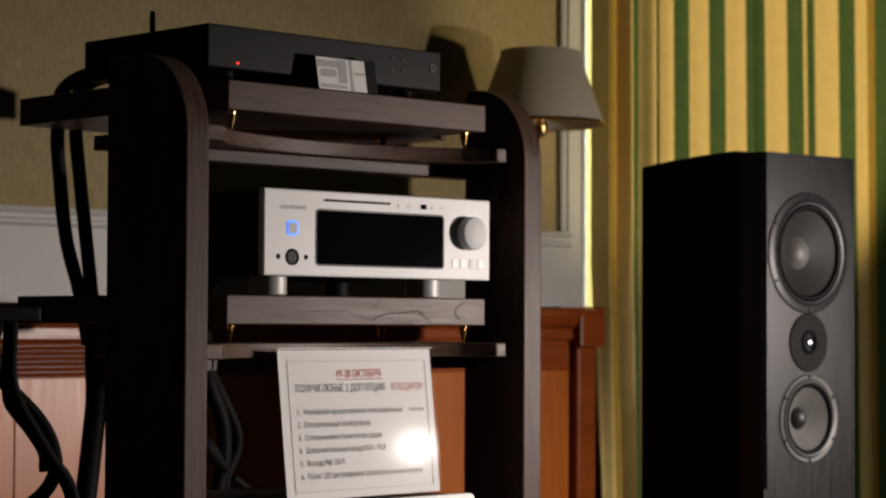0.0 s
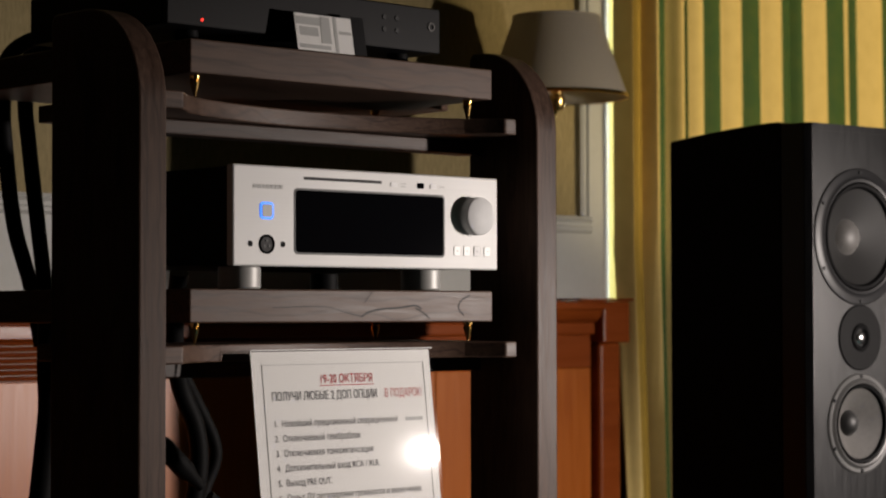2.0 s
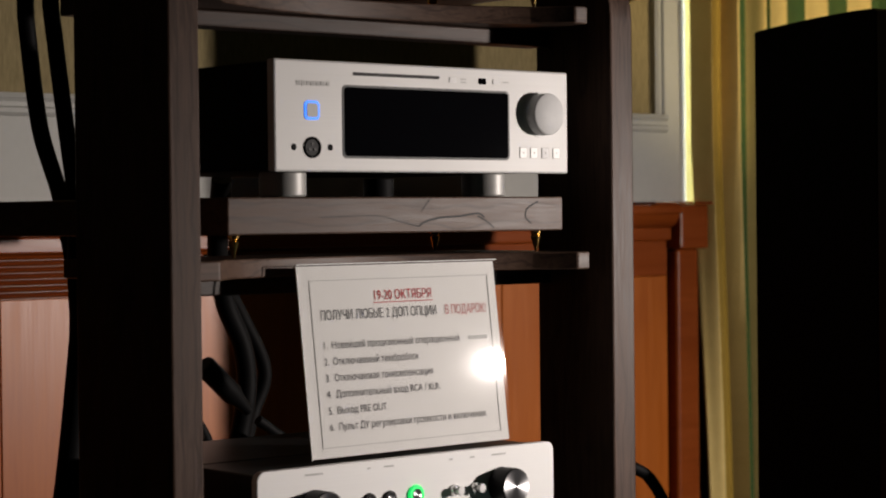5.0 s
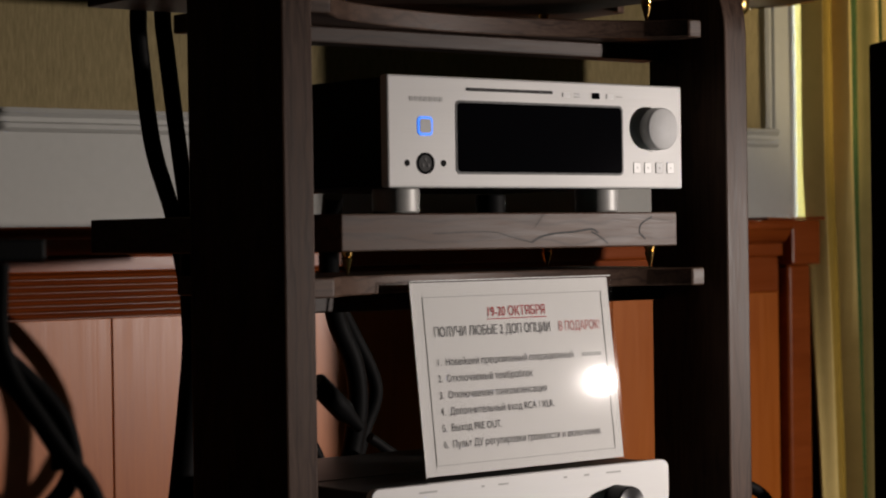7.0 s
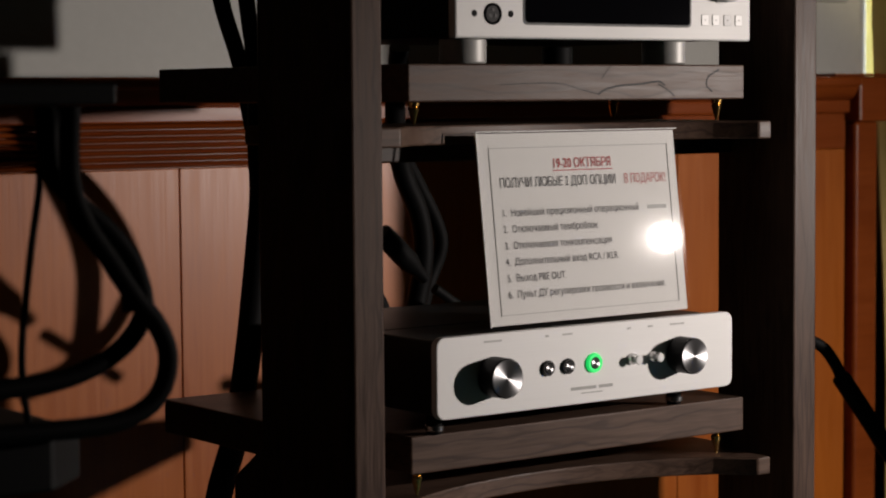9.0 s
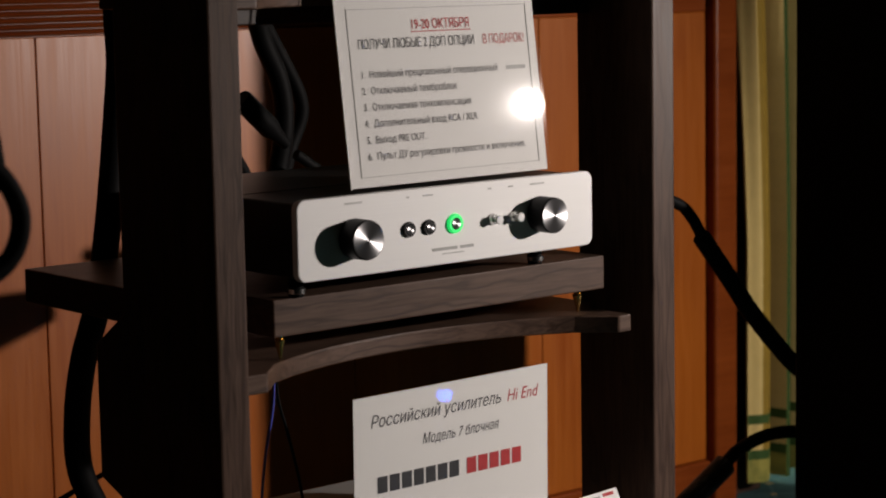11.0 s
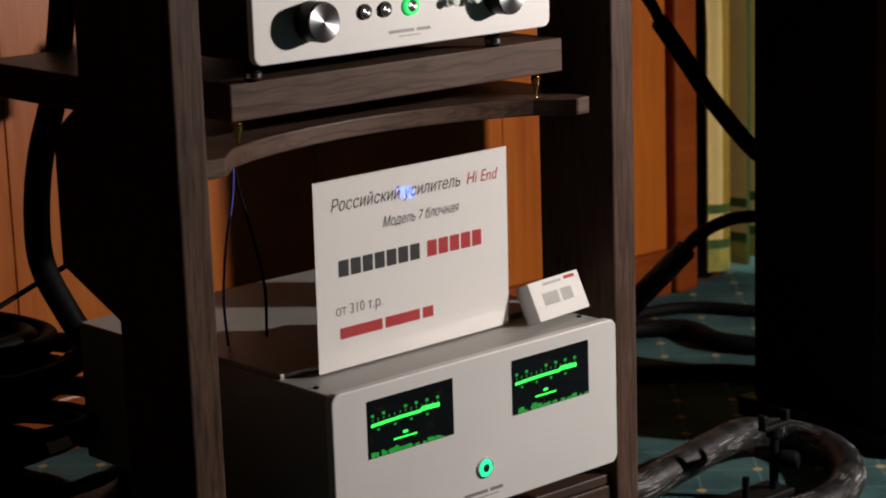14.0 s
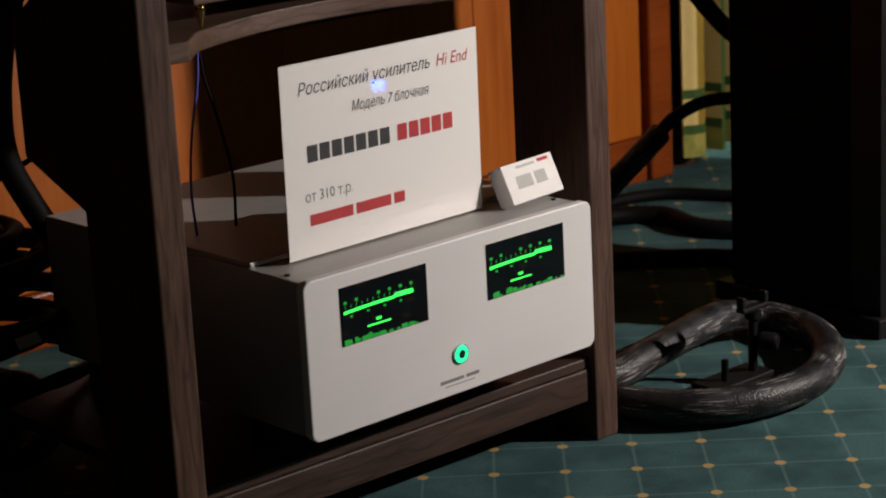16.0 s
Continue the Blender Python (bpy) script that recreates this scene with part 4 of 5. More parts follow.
def build_top_unit():
    w, h = 0.445, 0.059
    d = thing("disc_transport", pose(-0.052, 0.060, 1.364, 0, 0, 1.2), "flat black network streamer on the top platform", "audio player")
    part("body", box(0, w, 0.008, 0.29, 0, h, 0.003), BLACK_METAL, d, "black metal case")
    plate = part("faceplate", box(0, w, 0, 0.0075, 0, h, 0.002), BLACK_METAL, d, "matt black front")
    part("standby_light", lathe([(0, 0.001), (0.0014, 0.001), (0.0016, 0)], facing(0.052, 0, 0.008), 14), RED_GLOW, plate, "tiny red standby light")
    for x in (0.345, 0.367):
        for z in (0.024, 0.040):
            part("key", lathe([(0, 0.0012), (0.0032, 0.0012), (0.0038, 0)], facing(x, 0, z), 16), BASKET, plate)
    part("power_key", lathe([(0.0040, 0.0016), (0.0058, 0.0016), (0.0062, 0)], facing(0.428, 0, 0.034), 24), CONE, plate)
    ant = thing("antenna", pose(0.02, 0.29, 1.342), "short black stick antenna behind the black streamer", "antenna")
    part("stick", lathe([(0, 0.0), (0.006, 0.0), (0.006, 0.04), (0.0046, 0.06), (0.0042, 0.124), (0.003, 0.128), (0, 0.128)], seg=14), RUBBER, ant)
    part("base", lathe([(0, 0), (0.014, 0), (0.014, 0.004), (0.006, 0.006), (0, 0.006)], seg=18), RUBBER, ant)
    feet(d, [(0.06, 0.04), (w - 0.04, 0.04), (0.06, 0.23), (w - 0.04, 0.23)], 0.014, 0.022, RUBBER)


build_streamer()
build_preamp()
build_power_amp()
build_top_unit()


# ---- signs and cards ----
UPRIGHT = pose(0, 0, 0, 90, 0, 0)


def on_sheet(x, z, y=-0.0012):
    return Matrix.Translation((x, y, z)) @ UPRIGHT


def build_offer_sign():
    """A4 sheet in a leaning acrylic holder on the preamplifier."""
    s = thing("offer_sign", Matrix.Translation((0.0501, 0.0091, 0.7674)) @ Euler((-0.1185, 0, 0.0314), "XYZ").to_matrix().to_4x4(), "printed offer sheet in a leaning clear acrylic holder", "sign")
    w, h = 0.300, 0.2114
    part("sheet", box(0.002, w - 0.002, 0.0, 0.0006, 0.0015, h - 0.001), PAPER, s, "white printed A4 sheet", smooth=False)
    pane = part("front_pane", box(0, w, -0.0042, -0.0022, 0, h, 0.0004, 1), ACRYLIC, s, "clear acrylic front", smooth=False)
    part("back_pane", box(0, w, 0.0014, 0.0034, 0, h, 0.0004, 1), ACRYLIC, s, "clear acrylic back", smooth=False)
    # white strips stand in for light caught in the pane's left and top edges
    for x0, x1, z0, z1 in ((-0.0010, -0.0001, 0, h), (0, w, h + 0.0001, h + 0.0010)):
        part("edge_light_strip", box(x0, x1, -0.0042, -0.0022, z0, z1), WHITE_FACE, pane, smooth=False)
    foot = box(0, w, 0.0036, 0.075, 0.0065, 0.0085)
    foot.transform(Matrix.Rotation(0.1185, 4, "X"))
    part("foot_pane", foot, ACRYLIC, s, "clear acrylic foot", smooth=False)
    bm = None
    for x0, x1, z0, z1 in ((0.018, 0.286, 0.194, 0.1947), (0.018, 0.286, 0.012, 0.0127), (0.018, 0.0187, 0.012, 0.1947), (0.2853, 0.286, 0.012, 0.1947)):
        bm = box(x0, x1, -0.0007, -0.0001, z0, z1, bm=bm)
    part("printed_frame", bm, INK_PALE, s, smooth=False)
    y = -0.0008
    writing("heading", "19-20 ОКТЯБРЯ", INK_RED, s, on_sheet(0.152, 0.171, y), 0.0150, "CENTER", 0.82)
    part("underline", box(0.108, 0.197, -0.0008, -0.0002, 0.1675, 0.1685), INK_RED, s, smooth=False)
    writing("offer_line", "ПОЛУЧИ ЛЮБЫЕ 2 ДОП ОПЦИИ", INK_SOFT, s, on_sheet(0.030, 0.151, y), 0.0150, "LEFT", 0.725)
    writing("gift_line", "В ПОДАРОК!", INK_PINK, s, on_sheet(0.214, 0.151, y), 0.0150, "LEFT", 0.70)
    rows = ["1.  Новейший прецизионный операционный", "2.  Отключаемый темброблок", "3.  Отключаемая тонкомпенсация", "4.  Дополнительный вход RCA / XLR.", "5.  Выход PRE OUT.", "6.  Пульт ДУ регулировки громкости и включения."]
    for k, text in enumerate(rows):
        writing("list_line", text, INK_SOFT, s, on_sheet(0.030, 0.1195 - 0.0178 * k, y), 0.0112, "LEFT", 0.86)
    bar_parts("unread_word", s, INK_PALE, [(0.262, 0.1225, 0.030, 0.0045)], -0.0002)


def build_maker_sign():
    s = thing("maker_sign", Matrix.Translation((0.0318, -0.0086, 0.3300)) @ Euler((0.0122, 0, 0.036), "XYZ").to_matrix().to_4x4(), "white printed sign in a clear acrylic stand", "sign")
    w, h = 0.294, 0.214
    part("sheet", box(0, w, 0.0, 0.0008, 0.0, h), PAPER, s, "white printed A4 sheet", smooth=False)
    part("front_pane", box(0, w, -0.0026, -0.0012, 0, h), ACRYLIC, s, "clear acrylic front", smooth=False)
    foot = box(0.10, w + 0.01, 0.0012, 0.10, 0.0, 0.002)
    foot = box(0.180, 0.1815, 0.0012, 0.060, 0.002, h - 0.01, bm=foot)
    part("stand", foot, ACRYLIC, s, "clear acrylic stand", smooth=False)
    y = -0.0003
    writing("heading", "Российский усилитель", INK, s, on_sheet(0.023, 0.1785, y), 0.0195, "LEFT", 0.905, 0.22)
    writing("heading_accent", "Hi End", INK_RED, s, on_sheet(0.228, 0.1785, y), 0.0200, "LEFT", 0.90, 0.22)
    writing("model_line", "Модель 7 блочная", INK, s, on_sheet(0.098, 0.1495, y), 0.0165, "LEFT", 0.80, 0.22)
    part("maker_mark", bars([0.0145] * 7, 0.0185, 0.0032, 0.093, 0.1135, 0.0), INK, s, "dark bars", smooth=False)
    part("maker_accent", bars([0.0145] * 5, 0.0185, 0.0032, 0.208, 0.1135, 0.0), INK_RED, s, "red bars", smooth=False)
    writing("price_line", "от 310 т.р.", INK_GREY, s, on_sheet(0.026, 0.061, y), 0.0165, "LEFT", 0.92)
    part("address_bar", bars([0.062, 0.052, 0.016], 0.0125, 0.005, 0.102, 0.040, 0.0), INK_RED, s, "red bars", smooth=False)


def build_card_box():
    """Small box of cards, tilted back on the power amplifier."""
    m = Matrix.Translation((0.3434, -0.036, 0.3325)) @ Euler((-0.42, 0.0, 0.13), "XYZ").to_matrix().to_4x4()
    c = thing("card_box", m, "open clear box of white printed cards, leaning back", "card holder")
    part("card_block", box(0.002, 0.097, 0.0025, 0.024, 0.002, 0.050, 0.001), PAPER, c, "stack of white cards", smooth=False)
    tray = box(0, 0.099, 0.0245, 0.026, 0, 0.040)
    tray = box(0, 0.099, 0.0, 0.0015, 0, 0.020, bm=tray)
    tray = box(0, 0.099, 0.0, 0.026, -0.0015, 0.0, bm=tray)
    part("tray", tray, ACRYLIC, c, "clear acrylic tray", smooth=False)
    prop = prism([(0.026, 0.0), (0.062, 0.0165), (0.026, 0.034)], "x", 0.001, 0.098)
    part("prop", prop, ACRYLIC, c, smooth=False)
    bm = bars([0.034], 0.003, 0.001, 0.045, 0.044, 0.0025)
    bm = bars([0.028, 0.020], 0.015, 0.006, 0.048, 0.026, 0.0025, bm)
    part("printed_marks", bm, INK_PALE, c, smooth=False)
    part("red_mark", bars([0.020], 0.004, 0.001, 0.078, 0.045, 0.0025), INK_RED, c, smooth=False)


def build_photo_card():
    m = Matrix.Translation((0.122, 0.034, 1.3425)) @ Euler((-0.18, 0, 0.02), "XYZ").to_matrix().to_4x4()
    c = thing("photo_card", m, "small black-and-white photo card in a clear holder", "card holder")
    part("card", box(0.004, 0.096, 0.0008, 0.0014, 0.002, 0.050), PAPER, c, "white card with a grey picture", smooth=False)
    part("holder", box(0, 0.118, -0.0016, 0.0002, 0, 0.054), ACRYLIC, c, "clear acrylic holder", smooth=False)
    bm = None
    for x0, x1, z0, z1 in ((0.006, 0.046, 0.036, 0.046), (0.010, 0.040, 0.022, 0.033), (0.044, 0.060, 0.014, 0.048), (0.008, 0.058, 0.006, 0.011), (0.066, 0.071, 0.004, 0.049), (0.074, 0.094, 0.028, 0.032)):
        bm = box(x0, x1, 0.0004, 0.0008, z0, z1, bm=bm)
    part("holder_edge", box(0.097, 0.117, 0.0006, 0.0016, 0.001, 0.053), BASKET, c, "dark back of the holder", smooth=False)
    part("grey_picture", bm, INK_PALE, c, "grey picture areas", smooth=False)


build_offer_sign()
build_maker_sign()
build_card_box()
build_photo_card()


# ---- the loudspeaker ----
def build_speaker():
    w, d = 0.238, 0.285
    s = thing("floor_speaker", pose(1.042, -0.032, 0, 0, 0, -3.0), "tall black floor-standing loudspeaker with satin ash front", "loudspeaker")
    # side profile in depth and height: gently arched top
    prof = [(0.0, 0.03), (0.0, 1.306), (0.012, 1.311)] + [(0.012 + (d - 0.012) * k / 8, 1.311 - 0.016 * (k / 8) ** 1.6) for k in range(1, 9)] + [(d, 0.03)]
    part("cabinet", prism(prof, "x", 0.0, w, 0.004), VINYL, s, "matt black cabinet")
    part("plinth", box(-0.015, w + 0.015, -0.012, d + 0.02, 0.0, 0.0295, 0.003), BLACK, s, "black plinth")
    cx = w / 2 - 0.004

    def driver(name, z, r, cone, dome, label, rim=BASKET):
        g = part(name, lathe([(r * 0.80, 0.0), (r * 0.80, 0.006), (r * 0.84, 0.007), (r * 0.90, 0.0035), (r * 0.97, 0.0040), (r, 0.0025), (r, 0.0002)], facing(cx, 0, z), 56), rim, s, label)
        part("surround", lathe([(r * 0.70, 0.001), (r * 0.73, 0.0055), (r * 0.77, 0.0065), (r * 0.80, 0.003)], facing(cx, 0, z), 56), RUBBER, g)
        part("cone", lathe([(r * 0.26, -0.022), (r * 0.45, -0.013), (r * 0.71, 0.0008)], facing(cx, 0, z), 56), cone, g)
        part("dust_cap", lathe([(0, -0.008), (r * 0.12, -0.0098), (r * 0.21, -0.0150), (r * 0.27, -0.0225)], facing(cx, 0, z), 40), dome, g)
        for k in range(6):
            a = radians(30 + 60 * k)
            part("screw", lathe([(0, 0.0055), (0.0028, 0.0055), (0.0034, 0.003)], facing(cx + r * 0.94 * math.cos(a), 0, z + r * 0.94 * math.sin(a)), 10), BLACK_METAL, g)
        return g

    return s, driver, cx


def cut_recess():
    """The driver openings need hollows in the front, so the baffle is a plate with round holes."""
    w = 0.238
    cx = w / 2 - 0.004
    holes = [(1.138, 0.084), (0.855, 0.062)]
    bm = bmesh.new()
    n = 48
    strips = [(0.03, 0.755), (0.755, 0.955), (0.955, 1.015), (1.015, 1.262), (1.262, 1.306)]
    for z0, z1 in strips:
        hole = next((hh for hh in holes if z0 < hh[0] < z1), None)
        if hole is None:
            bm.faces.new([bm.verts.new(v) for v in ((0, 0, z0), (w, 0, z0), (w, 0, z1), (0, 0, z1))])
            continue
        zc, r = hole
        inner, outer, deep = [], [], []
        for k in range(n):
            a = math.tau * k / n
            c, s_ = math.cos(a), math.sin(a)
            t = min(((w - cx) if c > 0 else cx) / max(abs(c), 1e-6), ((z1 - zc) if s_ > 0 else (zc - z0)) / max(abs(s_), 1e-6))
            inner.append(bm.verts.new((cx + r * c, 0, zc + r * s_)))
            deep.append(bm.verts.new((cx + r * c, 0.05, zc + r * s_)))
            outer.append(bm.verts.new((cx + t * c, 0, zc + t * s_)))
        for corner in ((0, z0), (w, z0), (0, z1), (w, z1)):
            v = min(outer, key=lambda q: math.hypot(q.co.x - corner[0], q.co.z - corner[1]))
            v.co = (corner[0], 0, corner[1])
        for k in range(n):
            j = (k + 1) % n
            bm.faces.new((outer[k], outer[j], inner[j], inner[k]))
            bm.faces.new((inner[k], inner[j], deep[j], deep[k]))
        bm.faces.new(deep)
    for v in bm.verts:
        v.co.x = max(v.co.x, 0.0108)
    return bm


def make_speaker():
    s, driver, cx = build_speaker()
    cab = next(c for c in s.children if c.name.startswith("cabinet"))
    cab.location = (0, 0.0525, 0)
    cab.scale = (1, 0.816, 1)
    bm = cut_recess()
    bm.transform(Matrix.Translation((0, -0.001, 0)))
    baffle = part("front_baffle", bm, BLACK_ASH, s, "satin black ash front", smooth=False)
    frame_bm = None
    for x0, x1, z0, z1 in ((0.0, 0.0106, 0.03, 0.7395), (0.232, 0.238, 0.03, 1.3065), (0.0106, 0.232, 1.296, 1.3065), (0.0106, 0.232, 0.03, 0.04)):
        frame_bm = box(x0, x1, -0.0016, 0.0522, z0, z1, bm=frame_bm)
    part("baffle_edge", frame_bm, BLACK_ASH, s)
    chamfer = prism([(0.0, 0.0522), (0.0, 0.0075), (0.0085, -0.0016), (0.0106, -0.0016), (0.0106, 0.0522)], "z", 0.74, 1.3065, 0.0008)
    part("chamfered_edge", chamfer, BLACK_ASH, s, "chamfered upper front edge")
    driver("woofer", 1.138, 0.104, CONE_DARK, CONE, "large woofer with dark cone")
    driver("midrange", 0.855, 0.076, CONE, CONE_DARK, "midrange driver with grey cone", FLANGE)
    tw = part("tweeter", lathe([(0.017, 0.001), (0.022, 0.0035), (0.048, 0.0035), (0.050, 0.002), (0.050, -0.0005)], facing(cx, 0, 0.985), 48), RUBBER, s, "round tweeter plate")
    part("tweeter_dome", lathe([(0, 0.0075), (0.006, 0.0066), (0.0108, 0.0030), (0.0120, 0.0)], facing(cx, 0, 0.985), 28), CHROME, tw, "small shiny dome")
    part("tweeter_ring", lathe([(0.0125, 0.0012), (0.0150, 0.0062), (0.0185, 0.0045), (0.0185, 0.001)], facing(cx, 0, 0.985), 32), RUBBER, tw)


make_speaker()


# ---- cables ----
def cable(name, points, radius, label, mat=None, seg=12, ribs=0.0, steps=10):
    return solo(name, tube(points, radius, seg, steps, ribs=ribs), mat or RUBBER, label, "cable")


cable("power_cable", [(0.08, 0.38, 1.395), (0.03, 0.44, 1.395), (-0.015, 0.47, 1.365), (-0.024, 0.47, 1.30), (-0.020, 0.47, 1.24), (0.000, 0.48, 1.14), (0.038, 0.50, 1.06), (0.055, 0.50, 0.98)], 0.0105, "thick black mains cable hanging behind the rack")
cable("power_cable", [(0.12, 0.38, 1.39), (0.075, 0.45, 1.395), (0.030, 0.49, 1.37), (0.022, 0.49, 1.31), (0.028, 0.49, 1.25), (0.044, 0.49, 1.13), (0.062, 0.50, 1.05), (0.075, 0.50, 0.97)], 0.0105, "thick black mains cable hanging behind the rack")
cable("power_cable", [(0.24, 0.44, 1.08), (0.26, 0.48, 0.99), (0.285, 0.5, 0.92), (0.312, 0.5, 0.86), (0.318, 0.5, 0.80), (0.300, 0.5, 0.72), (0.26, 0.46, 0.70)], 0.0135, "thick black mains cable between the shelves")
cable("power_cable", [(0.26, 0.5, 0.98), (0.325, 0.52, 0.90), (0.362, 0.52, 0.825), (0.342, 0.52, 0.768), (0.31, 0.5, 0.72)], 0.010, "black mains cable looping behind the preamplifier")
plug = thing("mains_plug", look((0.215, 0.45, 0.843), (0.302, 0.45, 0.764)), "black mains connector lying against the cables", "plug")
part("plug_body", lathe([(0, 0.0), (0.013, 0.0), (0.0145, -0.004), (0.0145, -0.060), (0.010, -0.072), (0.007, -0.095), (0, -0.095)], seg=18), RUBBER, plug)
cable("interconnect_cable", [(0.30, 0.45, 0.766), (0.345, 0.45, 0.738), (0.40, 0.44, 0.71)], 0.007, "black signal cable behind the preamplifier")
cable("interconnect_cable", [(0.17, 0.47, 0.80), (0.21, 0.47, 0.775), (0.235, 0.47, 0.735), (0.22, 0.46, 0.70)], 0.008, "black signal cable behind the preamplifier")
cable("power_cable", [(0.05, 0.47, 1.04), (0.042, 0.46, 0.96), (0.044, 0.46, 0.90), (0.038, 0.46, 0.84), (0.028, 0.46, 0.76), (0.016, 0.46, 0.68), (0.006, 0.47, 0.60), (-0.012, 0.48, 0.528), (-0.024, 0.48, 0.457), (-0.022, 0.48, 0.392), (0.004, 0.48, 0.332), (0.032, 0.47, 0.279), (0.07, 0.46, 0.24)], 0.0165, "thick black mains cable hanging behind the rack")
cable("signal_wire", [(0.05, 0.47, 0.40), (-0.02, 0.5, 0.362), (-0.12, 0.5, 0.325), (-0.17, 0.5, 0.30), (-0.15, 0.48, 0.275), (-0.10, 0.45, 0.25), (-0.05, 0.44, 0.20)], 0.0035, "thin black wire looping behind the rack")
cable("blue_wire", [(0.044, 0.15, 0.562), (0.040, 0.15, 0.51), (0.027, 0.15, 0.452), (0.020, 0.15, 0.39), (0.03, 0.16, 0.333)], 0.0016, "thin blue wire hanging from a shelf", BLUE_WIRE, 8)
cable("black_wire", [(0.046, 0.15, 0.562), (0.048, 0.15, 0.52), (0.061, 0.15, 0.474), (0.078, 0.15, 0.40), (0.085, 0.16, 0.333)], 0.0018, "thin black wire hanging from a shelf", RUBBER, 8)
cable("player_wire", [(0.028, 0.30, 1.242), (0.028, 0.31, 1.20), (0.05, 0.33, 1.17)], 0.003, "thin black wire above the silver player", RUBBER, 8)

# loudspeaker cables on the carpet
loop = [(0.40, 0.20, 0.03), (0.50, 0.135, 0.027), (0.545, 0.02, 0.027), (0.585, -0.065, 0.027), (0.66, -0.118, 0.027), (0.763, -0.128, 0.027), (0.862, -0.084, 0.027), (0.93, -0.01, 0.027),
        (0.952, 0.068, 0.027), (0.92, 0.112, 0.032), (0.846, 0.108, 0.045), (0.704, 0.085, 0.040), (0.60, 0.085, 0.030), (0.47, 0.17, 0.03)]
cable("speaker_cable", loop, 0.0228, "thick braided black loudspeaker cable looped on the carpet", BRAID, 18, 0.02, 16)
slung = thing("speaker_cable", pose(0.92, 0.30, 0.60), "black loudspeaker cable with a thick sleeve slung from the rack", "cable")
risen = thing("speaker_cable", pose(0.80, 0.36, 0.03), "black braided loudspeaker cable rising to the speaker terminals", "cable")


def sleeved(owner, cord, sleeve, thin, thick, coat):
    """A thin cord that runs into a thicker sleeve."""
    for name, pts, r, mat in (("cord", cord, thin, RUBBER), ("sleeve", sleeve, thick, coat)):
        bm = tube(pts, r, 14, 10)
        bm.transform(owner.matrix_world.inverted())
        part(name, bm, mat, owner)


sleeved(slung, [(0.62, 0.32, 0.715), (0.75, 0.31, 0.70), (0.851, 0.30, 0.668), (0.888, 0.30, 0.642), (0.916, 0.30, 0.602), (0.94, 0.30, 0.574)],
        [(0.908, 0.30, 0.612), (0.967, 0.30, 0.545), (1.016, 0.30, 0.488), (1.10, 0.295, 0.404), (1.14, 0.28, 0.375)], 0.0085, 0.0135, RUBBER)
sleeved(risen, [(0.98, 0.33, 0.252), (1.024, 0.33, 0.277), (1.089, 0.32, 0.292), (1.15, 0.28, 0.292)],
        [(0.62, 0.42, 0.03), (0.78, 0.36, 0.12), (0.888, 0.33, 0.203), (0.974, 0.33, 0.249), (0.99, 0.33, 0.258)], 0.010, 0.0175, BRAID)
cable("floor_cable", [(0.9, 0.85, 0.012), (1.30, 0.79, 0.012), (1.45, 0.745, 0.012), (1.52, 0.62, 0.012), (1.6, 0.5, 0.012)], 0.011, "black cable lying on the carpet")
cable("floor_cable", [(0.8, 0.80, 0.016), (1.20, 0.72, 0.016), (1.32, 0.643, 0.016), (1.30, 0.53, 0.016), (1.36, 0.43, 0.016), (1.5, 0.36, 0.016)], 0.016, "ribbed black cable lying on the carpet", None, 12, 0.06, 14)
cable("floor_cable", [(0.7, 0.62, 0.014), (1.0, 0.55, 0.014), (1.15, 0.43, 0.014), (1.2, 0.36, 0.014)], 0.014, "black cable lying on the carpet")


def build_cable_stand():
    """Small black cable lifter under the thick loop."""
    s = thing("cable_lifter", pose(0.74, -0.02, 0), "small black cable lifter standing on the carpet", "cable stand")
    part("base", box(-0.05, 0.062, -0.02, 0.03, 0.0, 0.016, 0.002), BLACK, s)
    part("base_arm", box(-0.105, -0.055, -0.035, -0.012, 0.0, 0.014, 0.002), BLACK, s)
    post = part("post", lathe([(0, 0.016), (0.0065, 0.016), (0.0065, 0.085), (0.011, 0.089), (0.011, 0.098), (0, 0.1)], Matrix.Translation((0.042, 0, 0)), 16), BLACK_METAL, s)
    part("clamp_knob", lathe([(0, 0.034), (0.010, 0.034), (0.0125, 0.030), (0.0125, 0.012), (0.008, 0.008), (0, 0.008)], Matrix.Translation((0.042, 0, 0.058)) @ pose(0, 0, 0, 90, 0, 25), 20), BLACK_METAL, post, "round clamping knob")
    part("second_post", lathe([(0, 0.016), (0.005, 0.016), (0.005, 0.045), (0, 0.046)], Matrix.Translation((-0.015, 0, 0)), 14), BLACK_METAL, s)
    cradle = part("cradle", box(0.016, 0.068, -0.007, 0.007, 0.10, 0.107, 0.002), BLACK, s)
    for x in (0.016, 0.061):
        part("prong", box(x, x + 0.007, -0.006, 0.006, 0.107, 0.122, 0.0015), BLACK, cradle)


build_cable_stand()


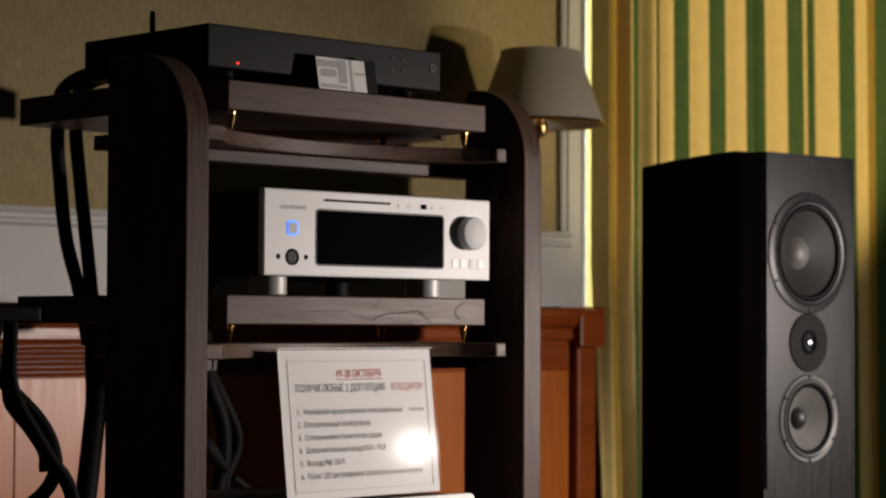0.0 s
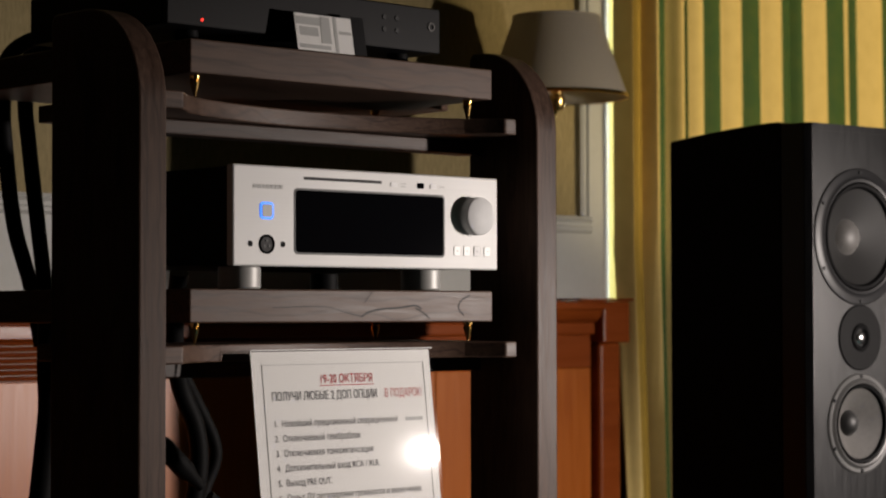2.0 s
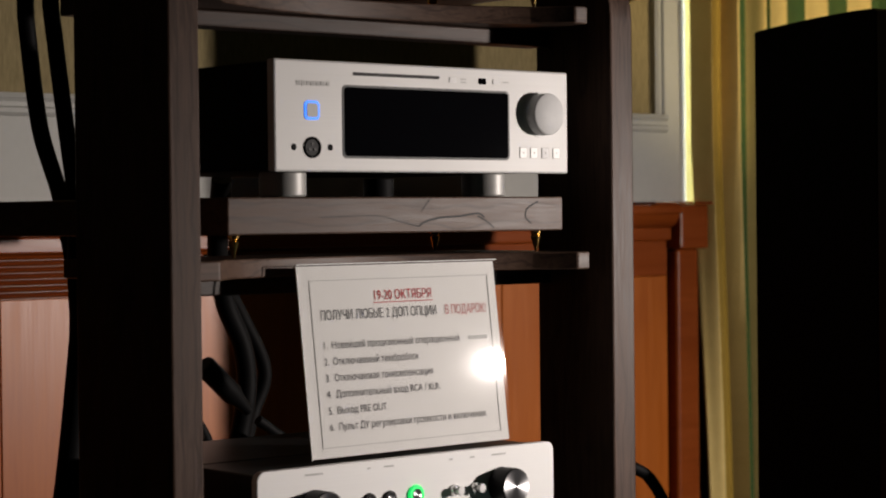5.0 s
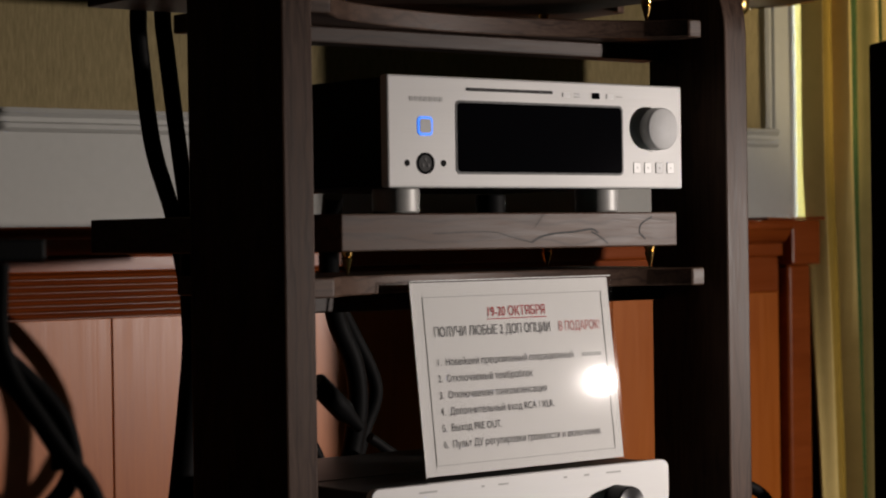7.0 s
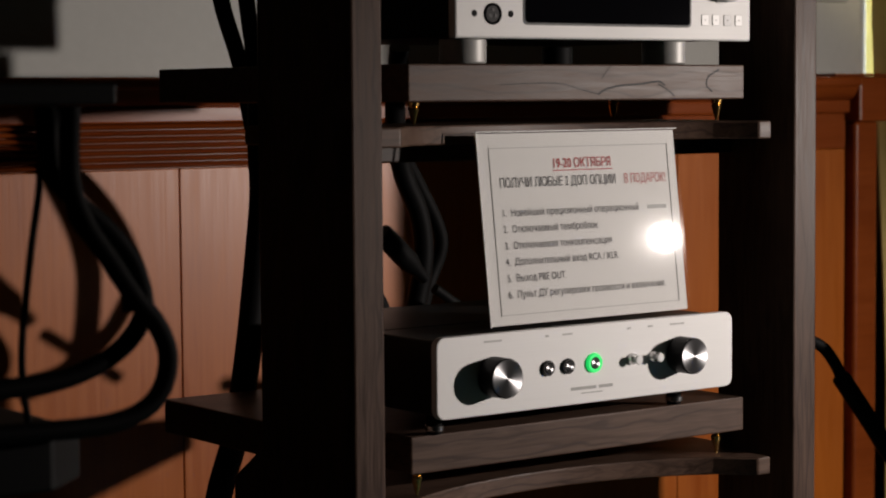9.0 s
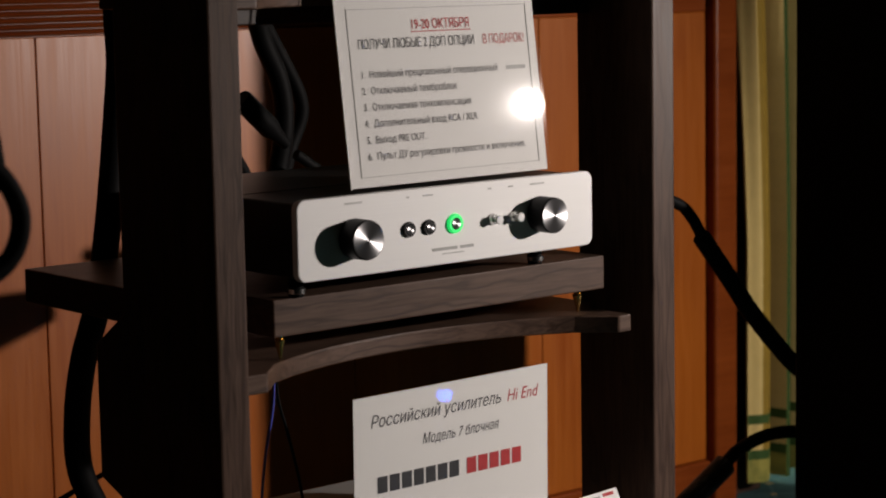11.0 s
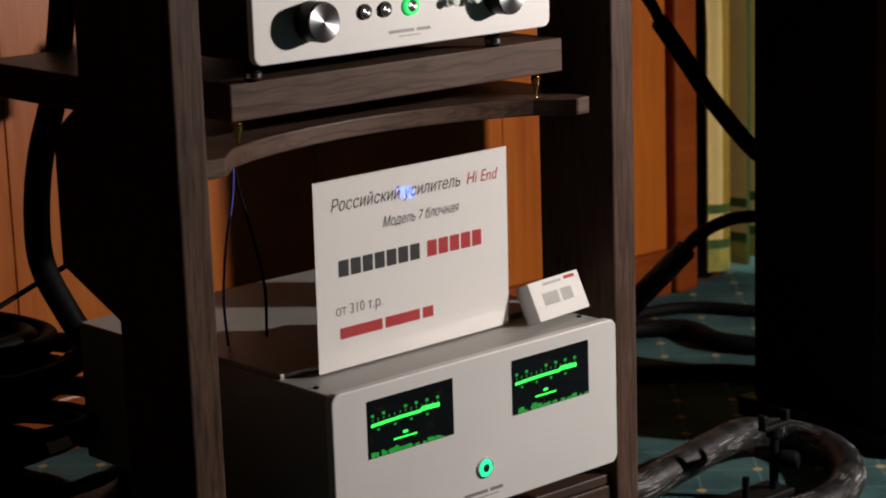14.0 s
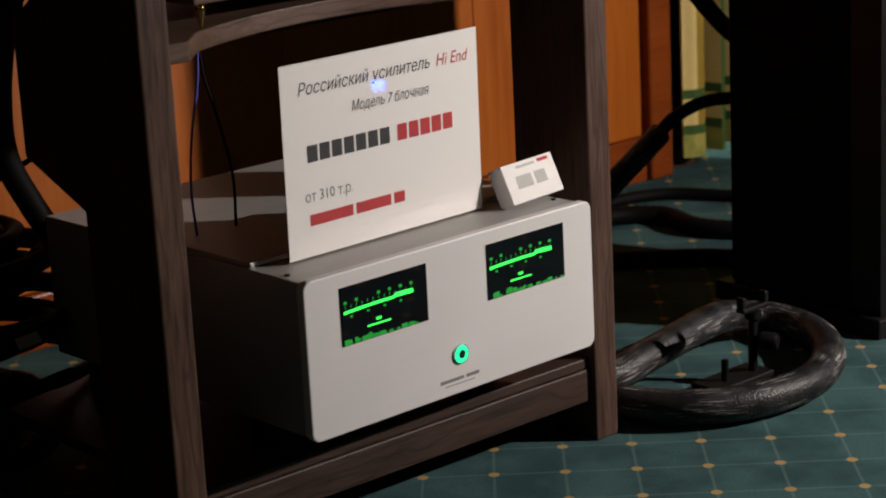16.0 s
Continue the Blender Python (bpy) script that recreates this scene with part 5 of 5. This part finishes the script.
def build_cable_heap():
    """Coils of spare cable thrown on the carpet behind the rack."""
    rnd = random.Random(11)
    for k in range(34):
        r = rnd.uniform(0.05, 0.19) * (1.0 if k < 20 else 0.78)
        z = 0.022 + 0.0078 * k
        cx, cy = -0.14 + rnd.uniform(-0.09, 0.07), 0.54 + rnd.uniform(-0.06, 0.08)
        pts = []
        turns = rnd.uniform(1.3, 2.2)
        a0 = rnd.uniform(0, 6.2)
        n = int(turns * 9)
        for q in range(n):
            a = a0 + math.tau * q / 9
            rr = r * (1 + 0.10 * math.sin(2.3 * a + k)) - 0.012 * q / 9
            pts.append((cx + rr * math.cos(a), cy + 0.9 * rr * math.sin(a), z + 0.006 * math.sin(1.7 * a + k)))
        cable("spare_cable", pts, rnd.choice((0.009, 0.011, 0.013)), "black cable coiled in a heap on the carpet", BRAID if k % 9 == 0 else RUBBER, 10, 0.0, 6)
    slip = thing("paper_slip", pose(-0.118, 0.325, 0.200, 58, 0, 12), "small white paper tag on the heap of cable", "tag")
    part("tag", box(0, 0.036, 0, 0.014, 0, 0.0006), PAPER, slip, smooth=False)


build_cable_heap()


# ---- the second stand beside the rack ----
def build_side_stand():
    s = thing("side_stand", pose(-0.80, -0.36, 0), "black equipment stand with a hanging coil of cable", "stand")
    part("shelf", box(-0.30, 0.186, -0.05, 0.15, 1.013, 1.029, 0.002), BLACK, s, "black upper shelf")
    part("lower_shelf", prism([(-0.30, -0.05), (0.130, -0.05), (0.171, -0.01), (0.171, 0.15), (-0.30, 0.15)], "z", 0.735, 0.774, 0.003), BLACK, s, "black lower shelf with a cut corner")
    for x in (-0.29, 0.073):
        part("leg", box(x, x + 0.030, 0.06, 0.09, 0.0, 1.0125, 0.002), BLACK, s, "black upright")
    unit = thing("small_case", pose(-0.92, -0.30, 1.0293), "dark equipment case standing on the black stand", "audio case")
    case = prism([(-0.16, 0.0), (0.250, 0.0), (0.232, 0.010), (0.208, 0.022), (0.190, 0.090), (0.180, 0.135), (-0.16, 0.135)], "y", -0.04, 0.08, 0.004)
    part("case", case, BLACK, unit, "sloping dark case")


build_side_stand()
cable("coiled_cable", [(-0.672, -0.41, 1.012), (-0.668, -0.41, 0.970), (-0.651, -0.41, 0.947), (-0.622, -0.41, 0.921), (-0.603, -0.41, 0.896), (-0.595, -0.41, 0.868), (-0.600, -0.41, 0.850), (-0.616, -0.41, 0.834), (-0.640, -0.41, 0.822), (-0.670, -0.41, 0.815), (-0.73, -0.41, 0.812)], 0.0075, "black cable hanging from the dark stand")
cable("coiled_cable", [(-0.660, -0.427, 1.012), (-0.661, -0.427, 0.962), (-0.651, -0.427, 0.931), (-0.630, -0.427, 0.900), (-0.611, -0.427, 0.873), (-0.594, -0.427, 0.853), (-0.585, -0.427, 0.830), (-0.590, -0.427, 0.806), (-0.607, -0.427, 0.790), (-0.637, -0.427, 0.783), (-0.68, -0.427, 0.7825), (-0.74, -0.427, 0.784)], 0.0075, "black cable hanging from the dark stand")
cable("coiled_cable", [(-0.655, -0.395, 1.012), (-0.660, -0.395, 0.985), (-0.645, -0.395, 0.955), (-0.640, -0.395, 0.93), (-0.618, -0.395, 0.905), (-0.600, -0.395, 0.88), (-0.598, -0.395, 0.86)], 0.0062, "black cable hanging from the dark stand")
cable("thin_wire", [(-0.668, -0.40, 1.012), (-0.672, -0.40, 0.957), (-0.680, -0.40, 0.908), (-0.688, -0.40, 0.846), (-0.688, -0.40, 0.811), (-0.683, -0.40, 0.776)], 0.0028, "thin black wire hanging from the dark stand", RUBBER, 8)


def build_power_block():
    """Power block on the carpet beside the spotlight; its lit square is mirrored in the lower sign."""
    p = thing("power_block", look((1.685, -1.577, 0.05), (0.166, -0.009, 0.51)), "small black power block with a lit blue square", "power supply")
    part("case", box(-0.05, 0.05, -0.045, 0.035, 0.002, 0.05, 0.004), BLACK, p, "black plastic case")
    part("indicator", prism(rounded(0.030, 0.024, 0.004), "z", -0.0005, 0.0015), BLUE_LAMP, p, "glowing blue square")


build_power_block()

for ob in scene.objects:
    if ob.type == "MESH" and ob.data.materials and ob.data.materials[0] == ACRYLIC:
        ob.visible_shadow = False
